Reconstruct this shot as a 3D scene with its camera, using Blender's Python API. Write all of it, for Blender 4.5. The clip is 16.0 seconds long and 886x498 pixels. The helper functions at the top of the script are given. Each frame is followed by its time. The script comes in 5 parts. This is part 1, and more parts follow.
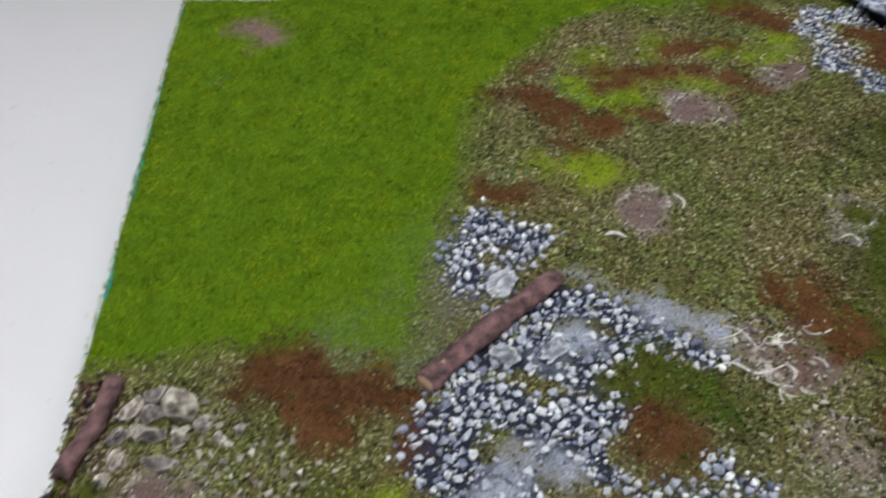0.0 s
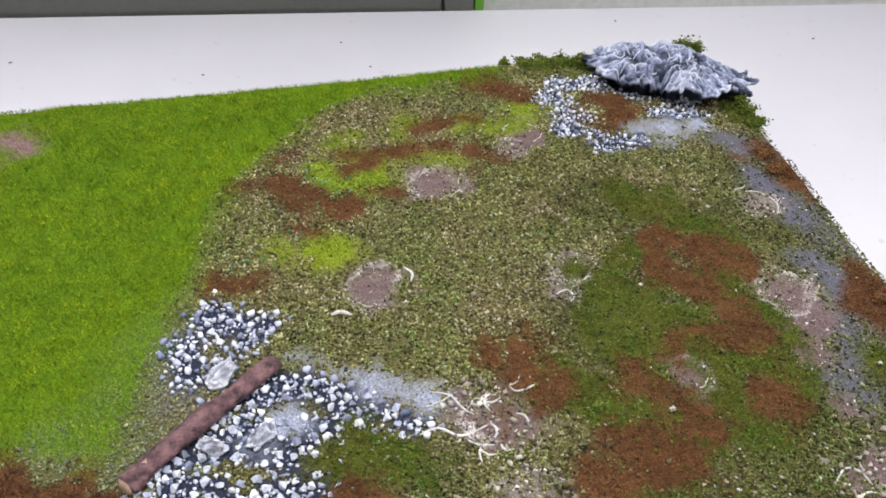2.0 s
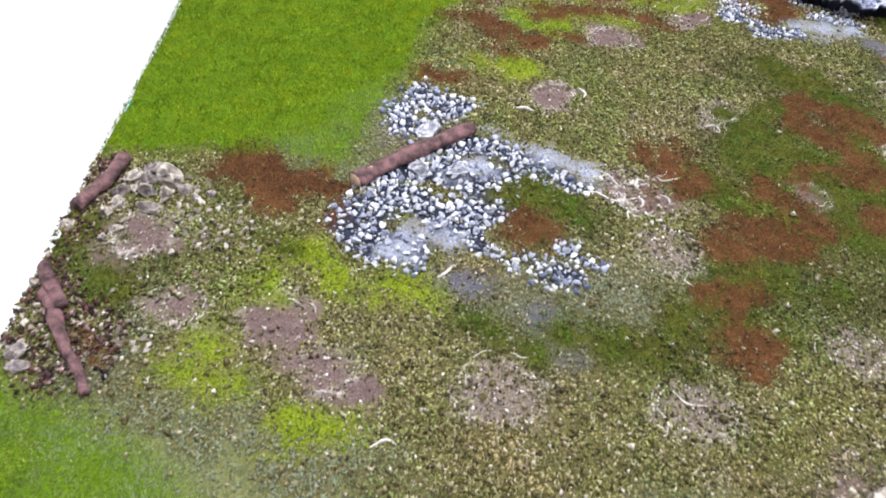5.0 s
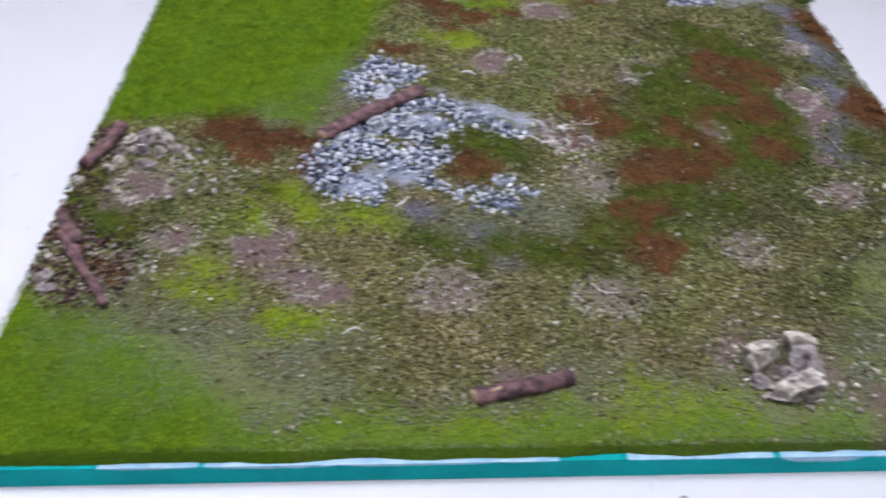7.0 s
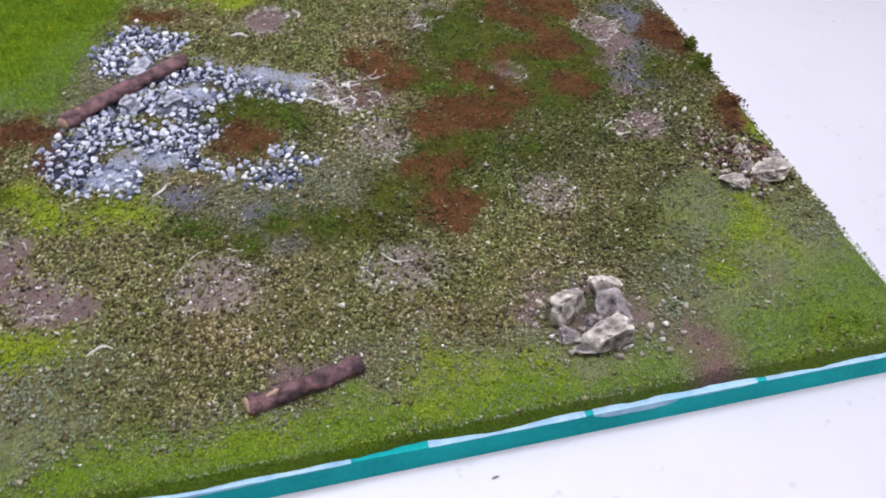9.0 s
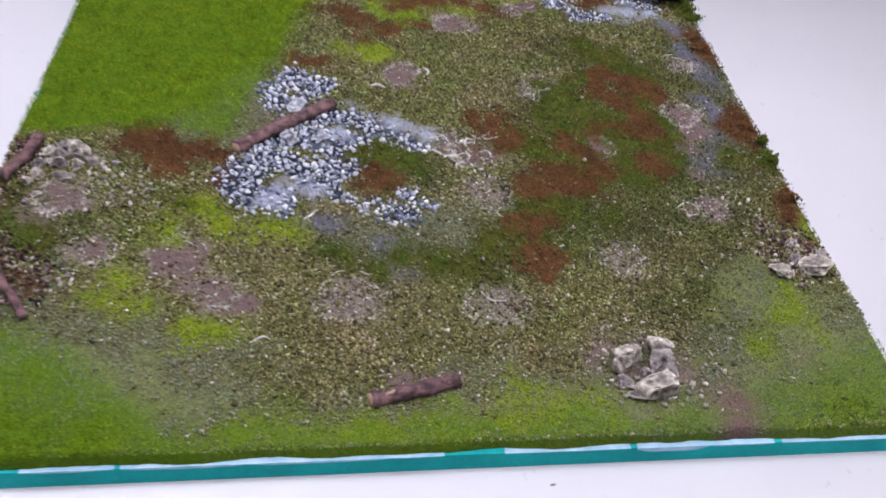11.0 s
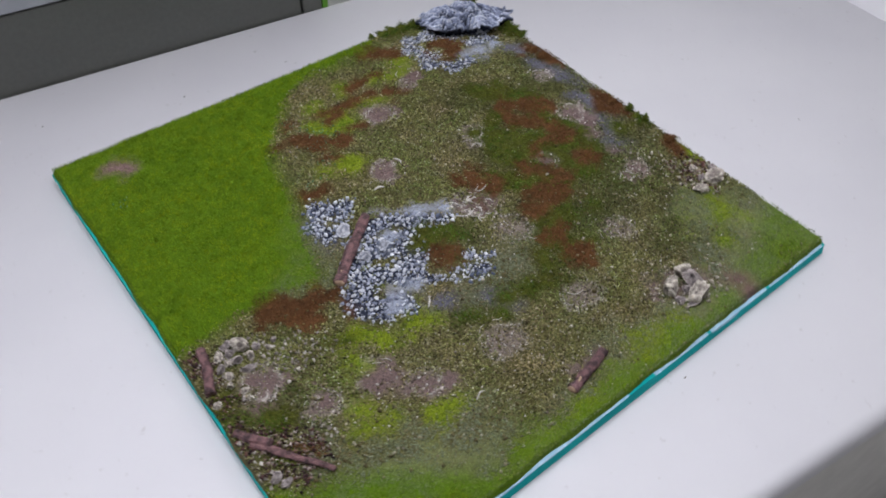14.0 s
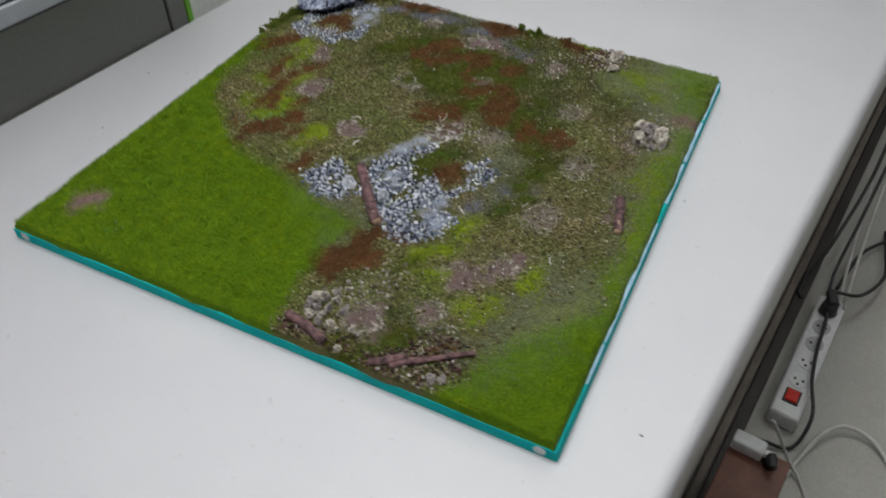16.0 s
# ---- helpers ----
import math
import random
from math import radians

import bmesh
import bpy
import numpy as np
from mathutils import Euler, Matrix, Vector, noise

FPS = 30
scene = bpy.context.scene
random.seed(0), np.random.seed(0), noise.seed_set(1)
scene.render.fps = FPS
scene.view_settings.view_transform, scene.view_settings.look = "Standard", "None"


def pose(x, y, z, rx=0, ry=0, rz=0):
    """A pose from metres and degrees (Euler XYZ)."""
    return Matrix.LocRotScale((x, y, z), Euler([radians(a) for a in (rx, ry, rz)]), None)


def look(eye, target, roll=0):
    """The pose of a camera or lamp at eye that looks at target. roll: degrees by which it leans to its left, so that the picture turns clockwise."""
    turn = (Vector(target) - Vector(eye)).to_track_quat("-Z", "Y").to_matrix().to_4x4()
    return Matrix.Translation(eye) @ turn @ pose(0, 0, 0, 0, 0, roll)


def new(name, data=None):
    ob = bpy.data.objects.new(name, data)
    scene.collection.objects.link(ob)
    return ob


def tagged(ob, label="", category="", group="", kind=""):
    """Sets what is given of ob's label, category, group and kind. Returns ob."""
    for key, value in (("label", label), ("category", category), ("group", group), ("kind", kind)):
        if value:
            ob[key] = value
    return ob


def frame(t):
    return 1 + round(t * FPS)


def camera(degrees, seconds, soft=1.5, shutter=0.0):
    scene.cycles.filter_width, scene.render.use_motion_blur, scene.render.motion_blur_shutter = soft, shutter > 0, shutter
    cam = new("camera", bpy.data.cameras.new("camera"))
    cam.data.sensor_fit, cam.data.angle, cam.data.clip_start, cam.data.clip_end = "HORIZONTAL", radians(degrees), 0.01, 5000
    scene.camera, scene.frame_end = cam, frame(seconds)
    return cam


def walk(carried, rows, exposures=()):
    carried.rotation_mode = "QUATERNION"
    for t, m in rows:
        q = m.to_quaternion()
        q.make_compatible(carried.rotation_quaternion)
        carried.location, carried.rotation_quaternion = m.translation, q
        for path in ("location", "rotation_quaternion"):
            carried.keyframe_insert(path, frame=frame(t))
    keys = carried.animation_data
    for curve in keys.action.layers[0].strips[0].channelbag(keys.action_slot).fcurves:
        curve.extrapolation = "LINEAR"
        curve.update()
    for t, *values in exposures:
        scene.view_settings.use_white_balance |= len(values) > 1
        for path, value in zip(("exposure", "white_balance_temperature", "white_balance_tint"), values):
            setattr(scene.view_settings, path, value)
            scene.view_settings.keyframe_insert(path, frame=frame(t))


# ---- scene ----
cam = camera(59.4, 16.0, soft=1.8, shutter=0.45)
PATH = [
    (0, (0.152, 0.066, 0.319), (0.28, 1.379, -1.184), 2.1),
    (0.5, (0.189, 0.078, 0.327), (0.407, 1.456, -1.107), 1.5),
    (1, (0.243, 0.065, 0.337), (0.53, 1.485, -1.041), 1.6),
    (1.5, (0.267, 0.051, 0.341), (0.599, 1.465, -1.035), 1.8),
    (2, (0.268, 0.046, 0.339), (0.581, 1.459, -1.042), 1.3),
    (2.5, (0.285, 0.041, 0.339), (0.58, 1.462, -1.038), 0.7),
    (3, (0.273, 0.004, 0.325), (0.524, 1.409, -1.076), 3.8),
    (3.5, (0.256, -0.036, 0.326), (0.413, 1.386, -1.071), 4.1),
    (4, (0.237, -0.069, 0.323), (0.377, 1.353, -1.076), 4.3),
    (4.5, (0.214, -0.086, 0.319), (0.301, 1.344, -1.077), 4.6),
    (4.7, (0.208, -0.094, 0.315), (0.278, 1.322, -1.096), 5.0),
    (6.8, (0.2, -0.204, 0.331), (0.284, 1.213, -1.079), 3.5),
    (7, (0.221, -0.204, 0.336), (0.33, 1.232, -1.052), 2.9),
    (7.5, (0.263, -0.191, 0.329), (0.522, 1.198, -1.086), 2.7),
    (8, (0.278, -0.176, 0.32), (0.685, 1.2, -1.073), 2.3),
    (8.2, (0.285, -0.17, 0.309), (0.749, 1.187, -1.085), 2.1),
    (10.3, (0.27, -0.185, 0.299), (0.538, 1.145, -1.171), 7.2),
    (10.5, (0.265, -0.189, 0.333), (0.543, 1.174, -1.104), 7.5),
    (11, (0.24, -0.219, 0.386), (0.512, 1.158, -1.039), 7.8),
    (11.5, (0.202, -0.228, 0.449), (0.427, 1.115, -1.016), 3.8),
    (12, (0.148, -0.221, 0.48), (0.473, 1.064, -1.019), 2.3),
    (12.5, (0.132, -0.22, 0.498), (0.49, 1.037, -1.016), -0.7),
    (13, (0.11, -0.217, 0.517), (0.654, 0.984, -0.987), 2.6),
    (13.5, (0.02, -0.207, 0.552), (0.758, 0.911, -0.932), 2.5),
    (14, (-0.063, -0.189, 0.585), (0.785, 0.873, -0.882), 0.5),
    (14.5, (-0.125, -0.182, 0.595), (0.864, 0.759, -0.867), -3.0),
    (15, (-0.198, -0.154, 0.576), (0.972, 0.588, -0.866), -1.1),
    (15.5, (-0.273, -0.126, 0.555), (0.917, 0.534, -0.911), 0.5),
    (16, (-0.331, -0.072, 0.541), (0.943, 0.58, -0.857), -0.9),
]
EXPOSURES = [(0.0, -0.09, 6800, 3), (0.5, 0.31, 6650, 6), (1.0, 0.51, 6700, 8), (2.5, 0.49, 6650, 10), (3.5, 0.69, 6750, 7), (4.7, 0.82, 6650, 10), (7.0, 0.20, 6150, 14), (7.5, 0.44, 6300, 16), (8.0, 0.44, 6350, 19),
             (10.5, 0.02, 6150, 12), (11.0, 0.14, 6350, 18), (11.5, 0.16, 6450, 20), (12.5, 0.01, 6450, 16), (14.0, -0.22, 6450, 10), (15.0, -0.37, 6600, 4), (16.0, -0.39, 6800, 2)]
walk(cam, [(t, look(eye, target, roll)) for t, eye, target, roll in PATH], EXPOSURES)

# ---- frames of reference: the tile lies square to the axes, the bench is turned under it ----
SIDE = 0.603
TOP = -0.020          # the bench top, on which the tile lies
FLOOR = -0.79
CEILING = 1.90
BENCH = pose(0, -0.080, 0, 0, 0, -7.75)
DEPTH = 0.875
BESIDE = BENCH @ pose(0.03, -0.02, 0)      # the things on the floor in front of it

# ---- light: ceiling panels and a faint ambient bounce ----
world = bpy.data.worlds.new("room_air")
scene.world = world
world.use_nodes = True
world.node_tree.nodes["Background"].inputs[0].default_value = (0.75, 0.78, 0.85, 1)
world.node_tree.nodes["Background"].inputs[1].default_value = 0.03

LAMPS = [(1.70, 0.10, 13), (0.35, 0.50, 17), (-0.70, 0.64, 22), (0.35, -1.25, 5), (1.70, -1.25, 5)]


def ceiling_lamp(x, y, watts):
    data = bpy.data.lights.new("panel_light", "AREA")
    data.shape, data.size, data.size_y, data.energy = "RECTANGLE", 0.58, 0.58, watts
    data.color = (0.975, 0.97, 1.0)
    ob = new("panel_light", data)
    ob.matrix_world = BENCH @ pose(x, y + 0.08, CEILING - 0.035)
    return ob


for lx, ly, watts in LAMPS:
    ceiling_lamp(lx, ly, watts)


# ---- materials ----
def material(name, rough=0.6, metal=0.0):
    m = bpy.data.materials.new(name)
    m.use_nodes = True
    b = m.node_tree.nodes["Principled BSDF"]
    b.inputs["Roughness"].default_value, b.inputs["Metallic"].default_value = rough, metal
    return m, m.node_tree, b


def node(tree, kind, **values):
    n = tree.nodes.new(kind)
    for k, v in values.items():
        if k in n.inputs:
            n.inputs[k].default_value = v
    return n


def ramp(tree, source, stops):
    n = tree.nodes.new("ShaderNodeValToRGB")
    while len(n.color_ramp.elements) < len(stops):
        n.color_ramp.elements.new(0.5)
    for e, (p, c) in zip(n.color_ramp.elements, stops):
        e.position, e.color = p, (*c, 1)
    tree.links.new(source, n.inputs[0])
    return n.outputs[0]


def noise_out(tree, scale, detail=4.0, rough=0.55, coords="Object"):
    tc = tree.nodes.new("ShaderNodeTexCoord")
    n = tree.nodes.new("ShaderNodeTexNoise")
    n.inputs["Scale"].default_value, n.inputs["Detail"].default_value, n.inputs["Roughness"].default_value = scale, detail, rough
    tree.links.new(tc.outputs[coords], n.inputs["Vector"])
    return n.outputs[0]


def mix(tree, fac, a, b, blend="MIX"):
    n = tree.nodes.new("ShaderNodeMix")
    n.data_type, n.blend_type = "RGBA", blend
    for socket, v in ((n.inputs[0], fac), (n.inputs[6], a), (n.inputs[7], b)):
        if isinstance(v, (int, float)):
            socket.default_value = v
        elif isinstance(v, tuple):
            socket.default_value = (*v, 1)
        else:
            tree.links.new(v, socket)
    return n.outputs[2]


def bump(tree, bsdf, height, strength, distance):
    n = tree.nodes.new("ShaderNodeBump")
    n.inputs["Strength"].default_value, n.inputs["Distance"].default_value = strength, distance
    tree.links.new(height, n.inputs["Height"])
    tree.links.new(n.outputs[0], bsdf.inputs["Normal"])


def worn(name, dark, light, scale, rough=0.6, metal=0.0, relief=0.2, depth=0.001, fine=6.0, spec=None):
    """A surface of one kind in two tones at two scales, with fine relief."""
    m, t, b = material(name, rough, metal)
    big = noise_out(t, scale, 3.0)
    small = noise_out(t, scale * fine, 5.0, 0.65)
    col = mix(t, ramp(t, big, [(0.35, (0, 0, 0)), (0.65, (1, 1, 1))]), dark, light)
    grain = ramp(t, small, [(0.3, (0.82, 0.82, 0.82)), (0.7, (1.0, 1.0, 1.0))])
    t.links.new(mix(t, 1.0, col, grain, "MULTIPLY"), b.inputs["Base Color"])
    bump(t, b, small, relief, depth)
    if spec is not None:
        b.inputs["Specular IOR Level"].default_value = spec
    return m


def islands(name, stops, rough=0.9, patch=None, patch_scale=25.0, spec=0.2, veil=None, wash=None):
    """For many small pieces in one mesh: each takes its own tone; patch tints whole areas."""
    m, t, b = material(name, rough)
    g = t.nodes.new("ShaderNodeNewGeometry")
    col = ramp(t, g.outputs["Random Per Island"], stops)
    for tint, scale in ([(patch, patch_scale)] if isinstance(patch, tuple) else patch or []):
        area = ramp(t, noise_out(t, scale, 4.0, 0.6), [(0.40, (0, 0, 0)), (0.60, (1, 1, 1))])
        col = mix(t, area, col, mix(t, 1.0, col, tint, "MULTIPLY"))
    if wash:
        at = t.nodes.new("ShaderNodeAttribute")
        at.attribute_name = "wash"
        col = mix(t, at.outputs["Fac"], col, mix(t, 1.0, col, wash, "MULTIPLY"))
    if veil:
        at = t.nodes.new("ShaderNodeAttribute")
        at.attribute_name = "dust"
        col = mix(t, at.outputs["Fac"], col, veil)
    t.links.new(col, b.inputs["Base Color"])
    b.inputs["Specular IOR Level"].default_value = spec
    return m


def pieces(name, stops, rough=0.85, scale=300.0, relief=0.5):
    """For pieces that are objects of their own: a tone each, with grain."""
    m, t, b = material(name, rough)
    o = t.nodes.new("ShaderNodeObjectInfo")
    col = ramp(t, o.outputs["Random"], stops)
    grain = noise_out(t, scale, 5.0, 0.7)
    col = mix(t, 1.0, col, ramp(t, grain, [(0.32, (0.55, 0.57, 0.62)), (0.6, (1, 1, 1))]), "MULTIPLY")
    t.links.new(col, b.inputs["Base Color"])
    bump(t, b, grain, relief, 0.0006)
    return m


BENCH_WHITE, tree, shader = material("bench_laminate", 0.36)
smudge = ramp(tree, noise_out(tree, 3.0, 4.0, 0.6), [(0.35, (0.560, 0.556, 0.604)), (0.65, (0.598, 0.594, 0.638))])
fleck = ramp(tree, noise_out(tree, 130.0, 2.0, 0.5), [(0.70, (1, 1, 1)), (0.78, (0.86, 0.85, 0.84))])
tree.links.new(mix(tree, 1.0, smudge, fleck, "MULTIPLY"), shader.inputs["Base Color"])
tree.links.new(ramp(tree, noise_out(tree, 5.0, 5.0, 0.6), [(0.3, (0.46, 0.46, 0.46)), (0.7, (0.58, 0.58, 0.58))]), shader.inputs["Roughness"])
PANEL_WHITE = worn("bench_panel", (0.66, 0.65, 0.63), (0.72, 0.71, 0.69), 3.0, 0.5, relief=0.05)
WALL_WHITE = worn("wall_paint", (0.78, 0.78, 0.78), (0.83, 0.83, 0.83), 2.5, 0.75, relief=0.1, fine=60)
# side and south walls out of view, and the ceiling, darkened to cut bounced light
WALL_DIMMED = worn("dimmed_wall", (0.40, 0.40, 0.41), (0.45, 0.45, 0.46), 2.5, 0.75, relief=0.1, fine=60)
CEILING_WHITE = worn("ceiling_paint", (0.60, 0.60, 0.60), (0.66, 0.66, 0.66), 3.0, 0.9, relief=0.1)
FLOOR_GREY = worn("floor_vinyl", (0.36, 0.35, 0.33), (0.44, 0.43, 0.41), 4.0, 0.45, relief=0.06, fine=40)
PLINTH_BROWN = worn("plinth_brown", (0.09, 0.07, 0.055), (0.14, 0.11, 0.09), 9.0, 0.55)
GAP_BLACK = worn("shaded_gap", (0.030, 0.026, 0.024), (0.05, 0.044, 0.04), 9.0, 0.5)
PARTITION_GREY = worn("partition_grey", (0.105, 0.108, 0.098), (0.125, 0.128, 0.116), 3.0, 0.42, relief=0.04, fine=50)
RAIL_GREY = worn("rail_grey", (0.38, 0.395, 0.44), (0.45, 0.465, 0.51), 4.0, 0.25, relief=0.03)
GREEN_EDGE = worn("green_plastic", (0.10, 0.30, 0.012), (0.13, 0.36, 0.02), 20.0, 0.45)
FOAM_TEAL = worn("foam_teal", (0.002, 0.34, 0.345), (0.005, 0.43, 0.435), 25.0, 0.8, relief=0.35, depth=0.0006, fine=14, spec=0.15)
PRIMER_BLUE = worn("primer_blue", (0.27, 0.50, 0.68), (0.42, 0.62, 0.78), 60.0, 0.65, relief=0.3)
STEEL = worn("magnet_steel", (0.55, 0.55, 0.56), (0.62, 0.62, 0.62), 90.0, 0.3, 0.9, relief=0.1)
BARK = worn("painted_bark", (0.040, 0.019, 0.024), (0.235, 0.122, 0.130), 150.0, 0.75, relief=1.0, depth=0.0018, fine=4)
BARE_WOOD = worn("bare_wood", (0.36, 0.24, 0.16), (0.46, 0.33, 0.24), 160.0, 0.8, relief=0.5, depth=0.0005)


def drybrushed(name, low, mid, high, scale=55.0, flecks=0.35):
    """Rock painted dark and dry-brushed pale over its ridges."""
    m, t, b = material(name, 0.85)
    g = t.nodes.new("ShaderNodeNewGeometry")
    edge = ramp(t, g.outputs["Pointiness"], [(0.47, (0, 0, 0)), (0.51, (0.22, 0.22, 0.22)), (0.57, (1, 1, 1))])
    fleck = ramp(t, noise_out(t, scale * 2.2, 6.0, 0.7), [(0.46, (0, 0, 0)), (0.58, (1, 1, 1))])
    base = mix(t, ramp(t, noise_out(t, scale * 1.7, 4.0), [(0.35, (0, 0, 0)), (0.65, (1, 1, 1))]), low, mid)
    fac = mix(t, flecks, edge, fleck, "SCREEN")
    t.links.new(mix(t, fac, base, high), b.inputs["Base Color"])
    bump(t, b, noise_out(t, scale * 4, 6.0, 0.7), 0.9, 0.0016)
    b.inputs["Specular IOR Level"].default_value = 0.25
    return m


HILL_ROCK = drybrushed("slate_rock", (0.045, 0.052, 0.075), (0.15, 0.165, 0.21), (0.60, 0.62, 0.70), 55.0, 0.2)
PALE_ROCK = drybrushed("pale_rock", (0.038, 0.027, 0.030), (0.145, 0.112, 0.112), (0.66, 0.61, 0.54), 70.0, 0.44)
GREY_ROCK = drybrushed("grey_rock", (0.030, 0.023, 0.028), (0.115, 0.092, 0.100), (0.48, 0.43, 0.42), 80.0, 0.36)
PLASTER = drybrushed("white_plaster", (0.09, 0.10, 0.15), (0.33, 0.35, 0.43), (0.74, 0.75, 0.81), 90.0, 0.4)
GRAVEL_WHITE = pieces("gravel_white", [(0.0, (0.16, 0.18, 0.26)), (0.25, (0.36, 0.385, 0.49)), (0.6, (0.56, 0.59, 0.68)), (1.0, (0.80, 0.81, 0.85))], scale=2.2)
GRAVEL_STUFF = islands("gravel_small", [(0.0, (0.08, 0.10, 0.17)), (0.35, (0.28, 0.31, 0.42)), (0.7, (0.52, 0.55, 0.65)), (1.0, (0.78, 0.80, 0.85))], 0.85)
CHIP_PALE = pieces("chip_pale", [(0.0, (0.17, 0.145, 0.13)), (0.5, (0.34, 0.30, 0.265)), (1.0, (0.60, 0.56, 0.51))], scale=2.2)
LAWN = islands("static_grass", [(0.0, (0.070, 0.130, 0.002)), (0.35, (0.175, 0.285, 0.004)), (0.75, (0.275, 0.390, 0.006)), (1.0, (0.45, 0.49, 0.02))], 0.8, [((0.50, 0.64, 0.7), 80.0), ((0.68, 0.77, 0.85), 24.0), ((1.32, 1.10, 1.0), 12.0)], veil=(0.26, 0.31, 0.20))
GRAINS = islands("ground_scatter", [(0.0, (0.026, 0.024, 0.009)), (0.24, (0.086, 0.081, 0.024)), (0.50, (0.220, 0.212, 0.068)), (0.80, (0.380, 0.362, 0.150)), (0.95, (0.50, 0.47, 0.27)), (1.0, (0.68, 0.65, 0.53))], 0.9, [((0.66, 0.86, 0.55), 17.0), ((1.06, 0.92, 1.18), 24.0), ((0.70, 0.72, 0.75), 80.0)], veil=(0.20, 0.23, 0.16), wash=(0.40, 0.47, 0.36))
BROWN_TURF = islands("brown_turf", [(0.0, (0.095, 0.043, 0.016)), (0.5, (0.150, 0.071, 0.027)), (1.0, (0.215, 0.108, 0.042))], 0.95, [((0.55, 0.52, 0.58), 70.0), ((0.80, 0.85, 0.85), 26.0), ((1.25, 1.15, 1.1), 40.0)], veil=(0.050, 0.022, 0.011))
MOSS_TURF = islands("moss_turf", [(0.0, (0.048, 0.054, 0.008)), (0.5, (0.098, 0.112, 0.015)), (1.0, (0.160, 0.180, 0.028))], 0.95, [((0.66, 1.32, 0.9), 48.0), ((0.58, 0.60, 0.62), 90.0), ((1.15, 0.92, 1.0), 24.0)])
LIME_TURF = islands("lime_turf", [(0.0, (0.115, 0.145, 0.007)), (0.5, (0.200, 0.250, 0.011)), (1.0, (0.30, 0.35, 0.03))], 0.95, [((0.60, 0.74, 0.8), 65.0), ((0.8, 1.0, 1.0), 21.0)])
TEAL_FLOCK = islands("teal_flock", [(0.0, (0.05, 0.17, 0.09)), (0.6, (0.12, 0.30, 0.18)), (1.0, (0.34, 0.50, 0.42))], 0.95)
TWINE = worn("pale_fibre", (0.42, 0.40, 0.39), (0.66, 0.64, 0.62), 300.0, 0.85)
PLASTIC_WHITE = worn("white_plastic", (0.72, 0.73, 0.76), (0.78, 0.79, 0.81), 12.0, 0.35, relief=0.03)
SOCKET_GREY = worn("socket_grey", (0.42, 0.42, 0.45), (0.5, 0.5, 0.53), 30.0, 0.5)
RUBBER_BLACK = worn("black_rubber", (0.012, 0.012, 0.014), (0.025, 0.025, 0.028), 30.0, 0.5)
CABLE_GREY = worn("grey_cable", (0.50, 0.49, 0.49), (0.60, 0.59, 0.58), 30.0, 0.45)
HOLE_BLACK = worn("dark_hole", (0.006, 0.006, 0.007), (0.012, 0.012, 0.013), 30.0, 0.8)
RED_WOOD = worn("red_brown_wood", (0.13, 0.045, 0.030), (0.20, 0.075, 0.05), 25.0, 0.5, relief=0.15)

SWITCH_RED, tree, shader = material("switch_red", 0.25)
shader.inputs["Base Color"].default_value = (0.42, 0.015, 0.01, 1)
shader.inputs["Emission Color"].default_value = (1.0, 0.05, 0.02, 1)
shader.inputs["Emission Strength"].default_value = 0.06
DIFFUSER, tree, shader = material("lit_diffuser", 0.5)
shader.inputs["Base Color"].default_value = (0.9, 0.9, 0.9, 1)
shader.inputs["Emission Color"].default_value = (0.98, 0.98, 1.0, 1)
shader.inputs["Emission Strength"].default_value = 2.0


# ---- mesh helpers ----
def mesh_of(name, verts, faces, mat, smooth=False):
    verts, faces = np.asarray(verts, np.float32), np.asarray(faces, np.int32)
    me = bpy.data.meshes.new(name)
    k = faces.shape[1]
    me.vertices.add(len(verts)); me.vertices.foreach_set("co", verts.ravel())
    me.loops.add(faces.size); me.loops.foreach_set("vertex_index", faces.ravel())
    me.polygons.add(len(faces))
    me.polygons.foreach_set("loop_start", np.arange(0, faces.size, k, dtype=np.int32))
    if smooth:
        me.polygons.foreach_set("use_smooth", np.ones(len(faces), dtype=bool))
    me.update(calc_edges=True)
    me.validate()
    me.materials.append(mat)
    return me


def from_bm(name, bm, mat, smooth=False):
    me = bpy.data.meshes.new(name)
    bmesh.ops.recalc_face_normals(bm, faces=bm.faces[:])
    for f in bm.faces:
        f.smooth = smooth
    bm.to_mesh(me)
    bm.free()
    me.materials.append(mat)
    return me


def part(name, data, parent, label="", matrix=None):
    ob = new(name, data)
    ob.parent = parent
    if matrix is not None:
        ob.matrix_basis = matrix
    return tagged(ob, label)


def box(x0, x1, y0, y1, z0, z1, bevel=0.0, segments=2):
    bm = bmesh.new()
    bmesh.ops.create_cube(bm, size=1)
    for v in bm.verts:
        v.co = ((x0 + x1) / 2 + v.co.x * (x1 - x0), (y0 + y1) / 2 + v.co.y * (y1 - y0), (z0 + z1) / 2 + v.co.z * (z1 - z0))
    if bevel:
        bmesh.ops.bevel(bm, geom=bm.edges[:], offset=bevel, segments=segments, affect="EDGES", profile=0.5)
    return bm


def cylinder(r, z0, z1, sides=24, r2=None):
    bm = bmesh.new()
    bmesh.ops.create_cone(bm, cap_ends=True, segments=sides, radius1=r, radius2=r if r2 is None else r2, depth=z1 - z0)
    bmesh.ops.translate(bm, verts=bm.verts, vec=(0, 0, (z0 + z1) / 2))
    return bm


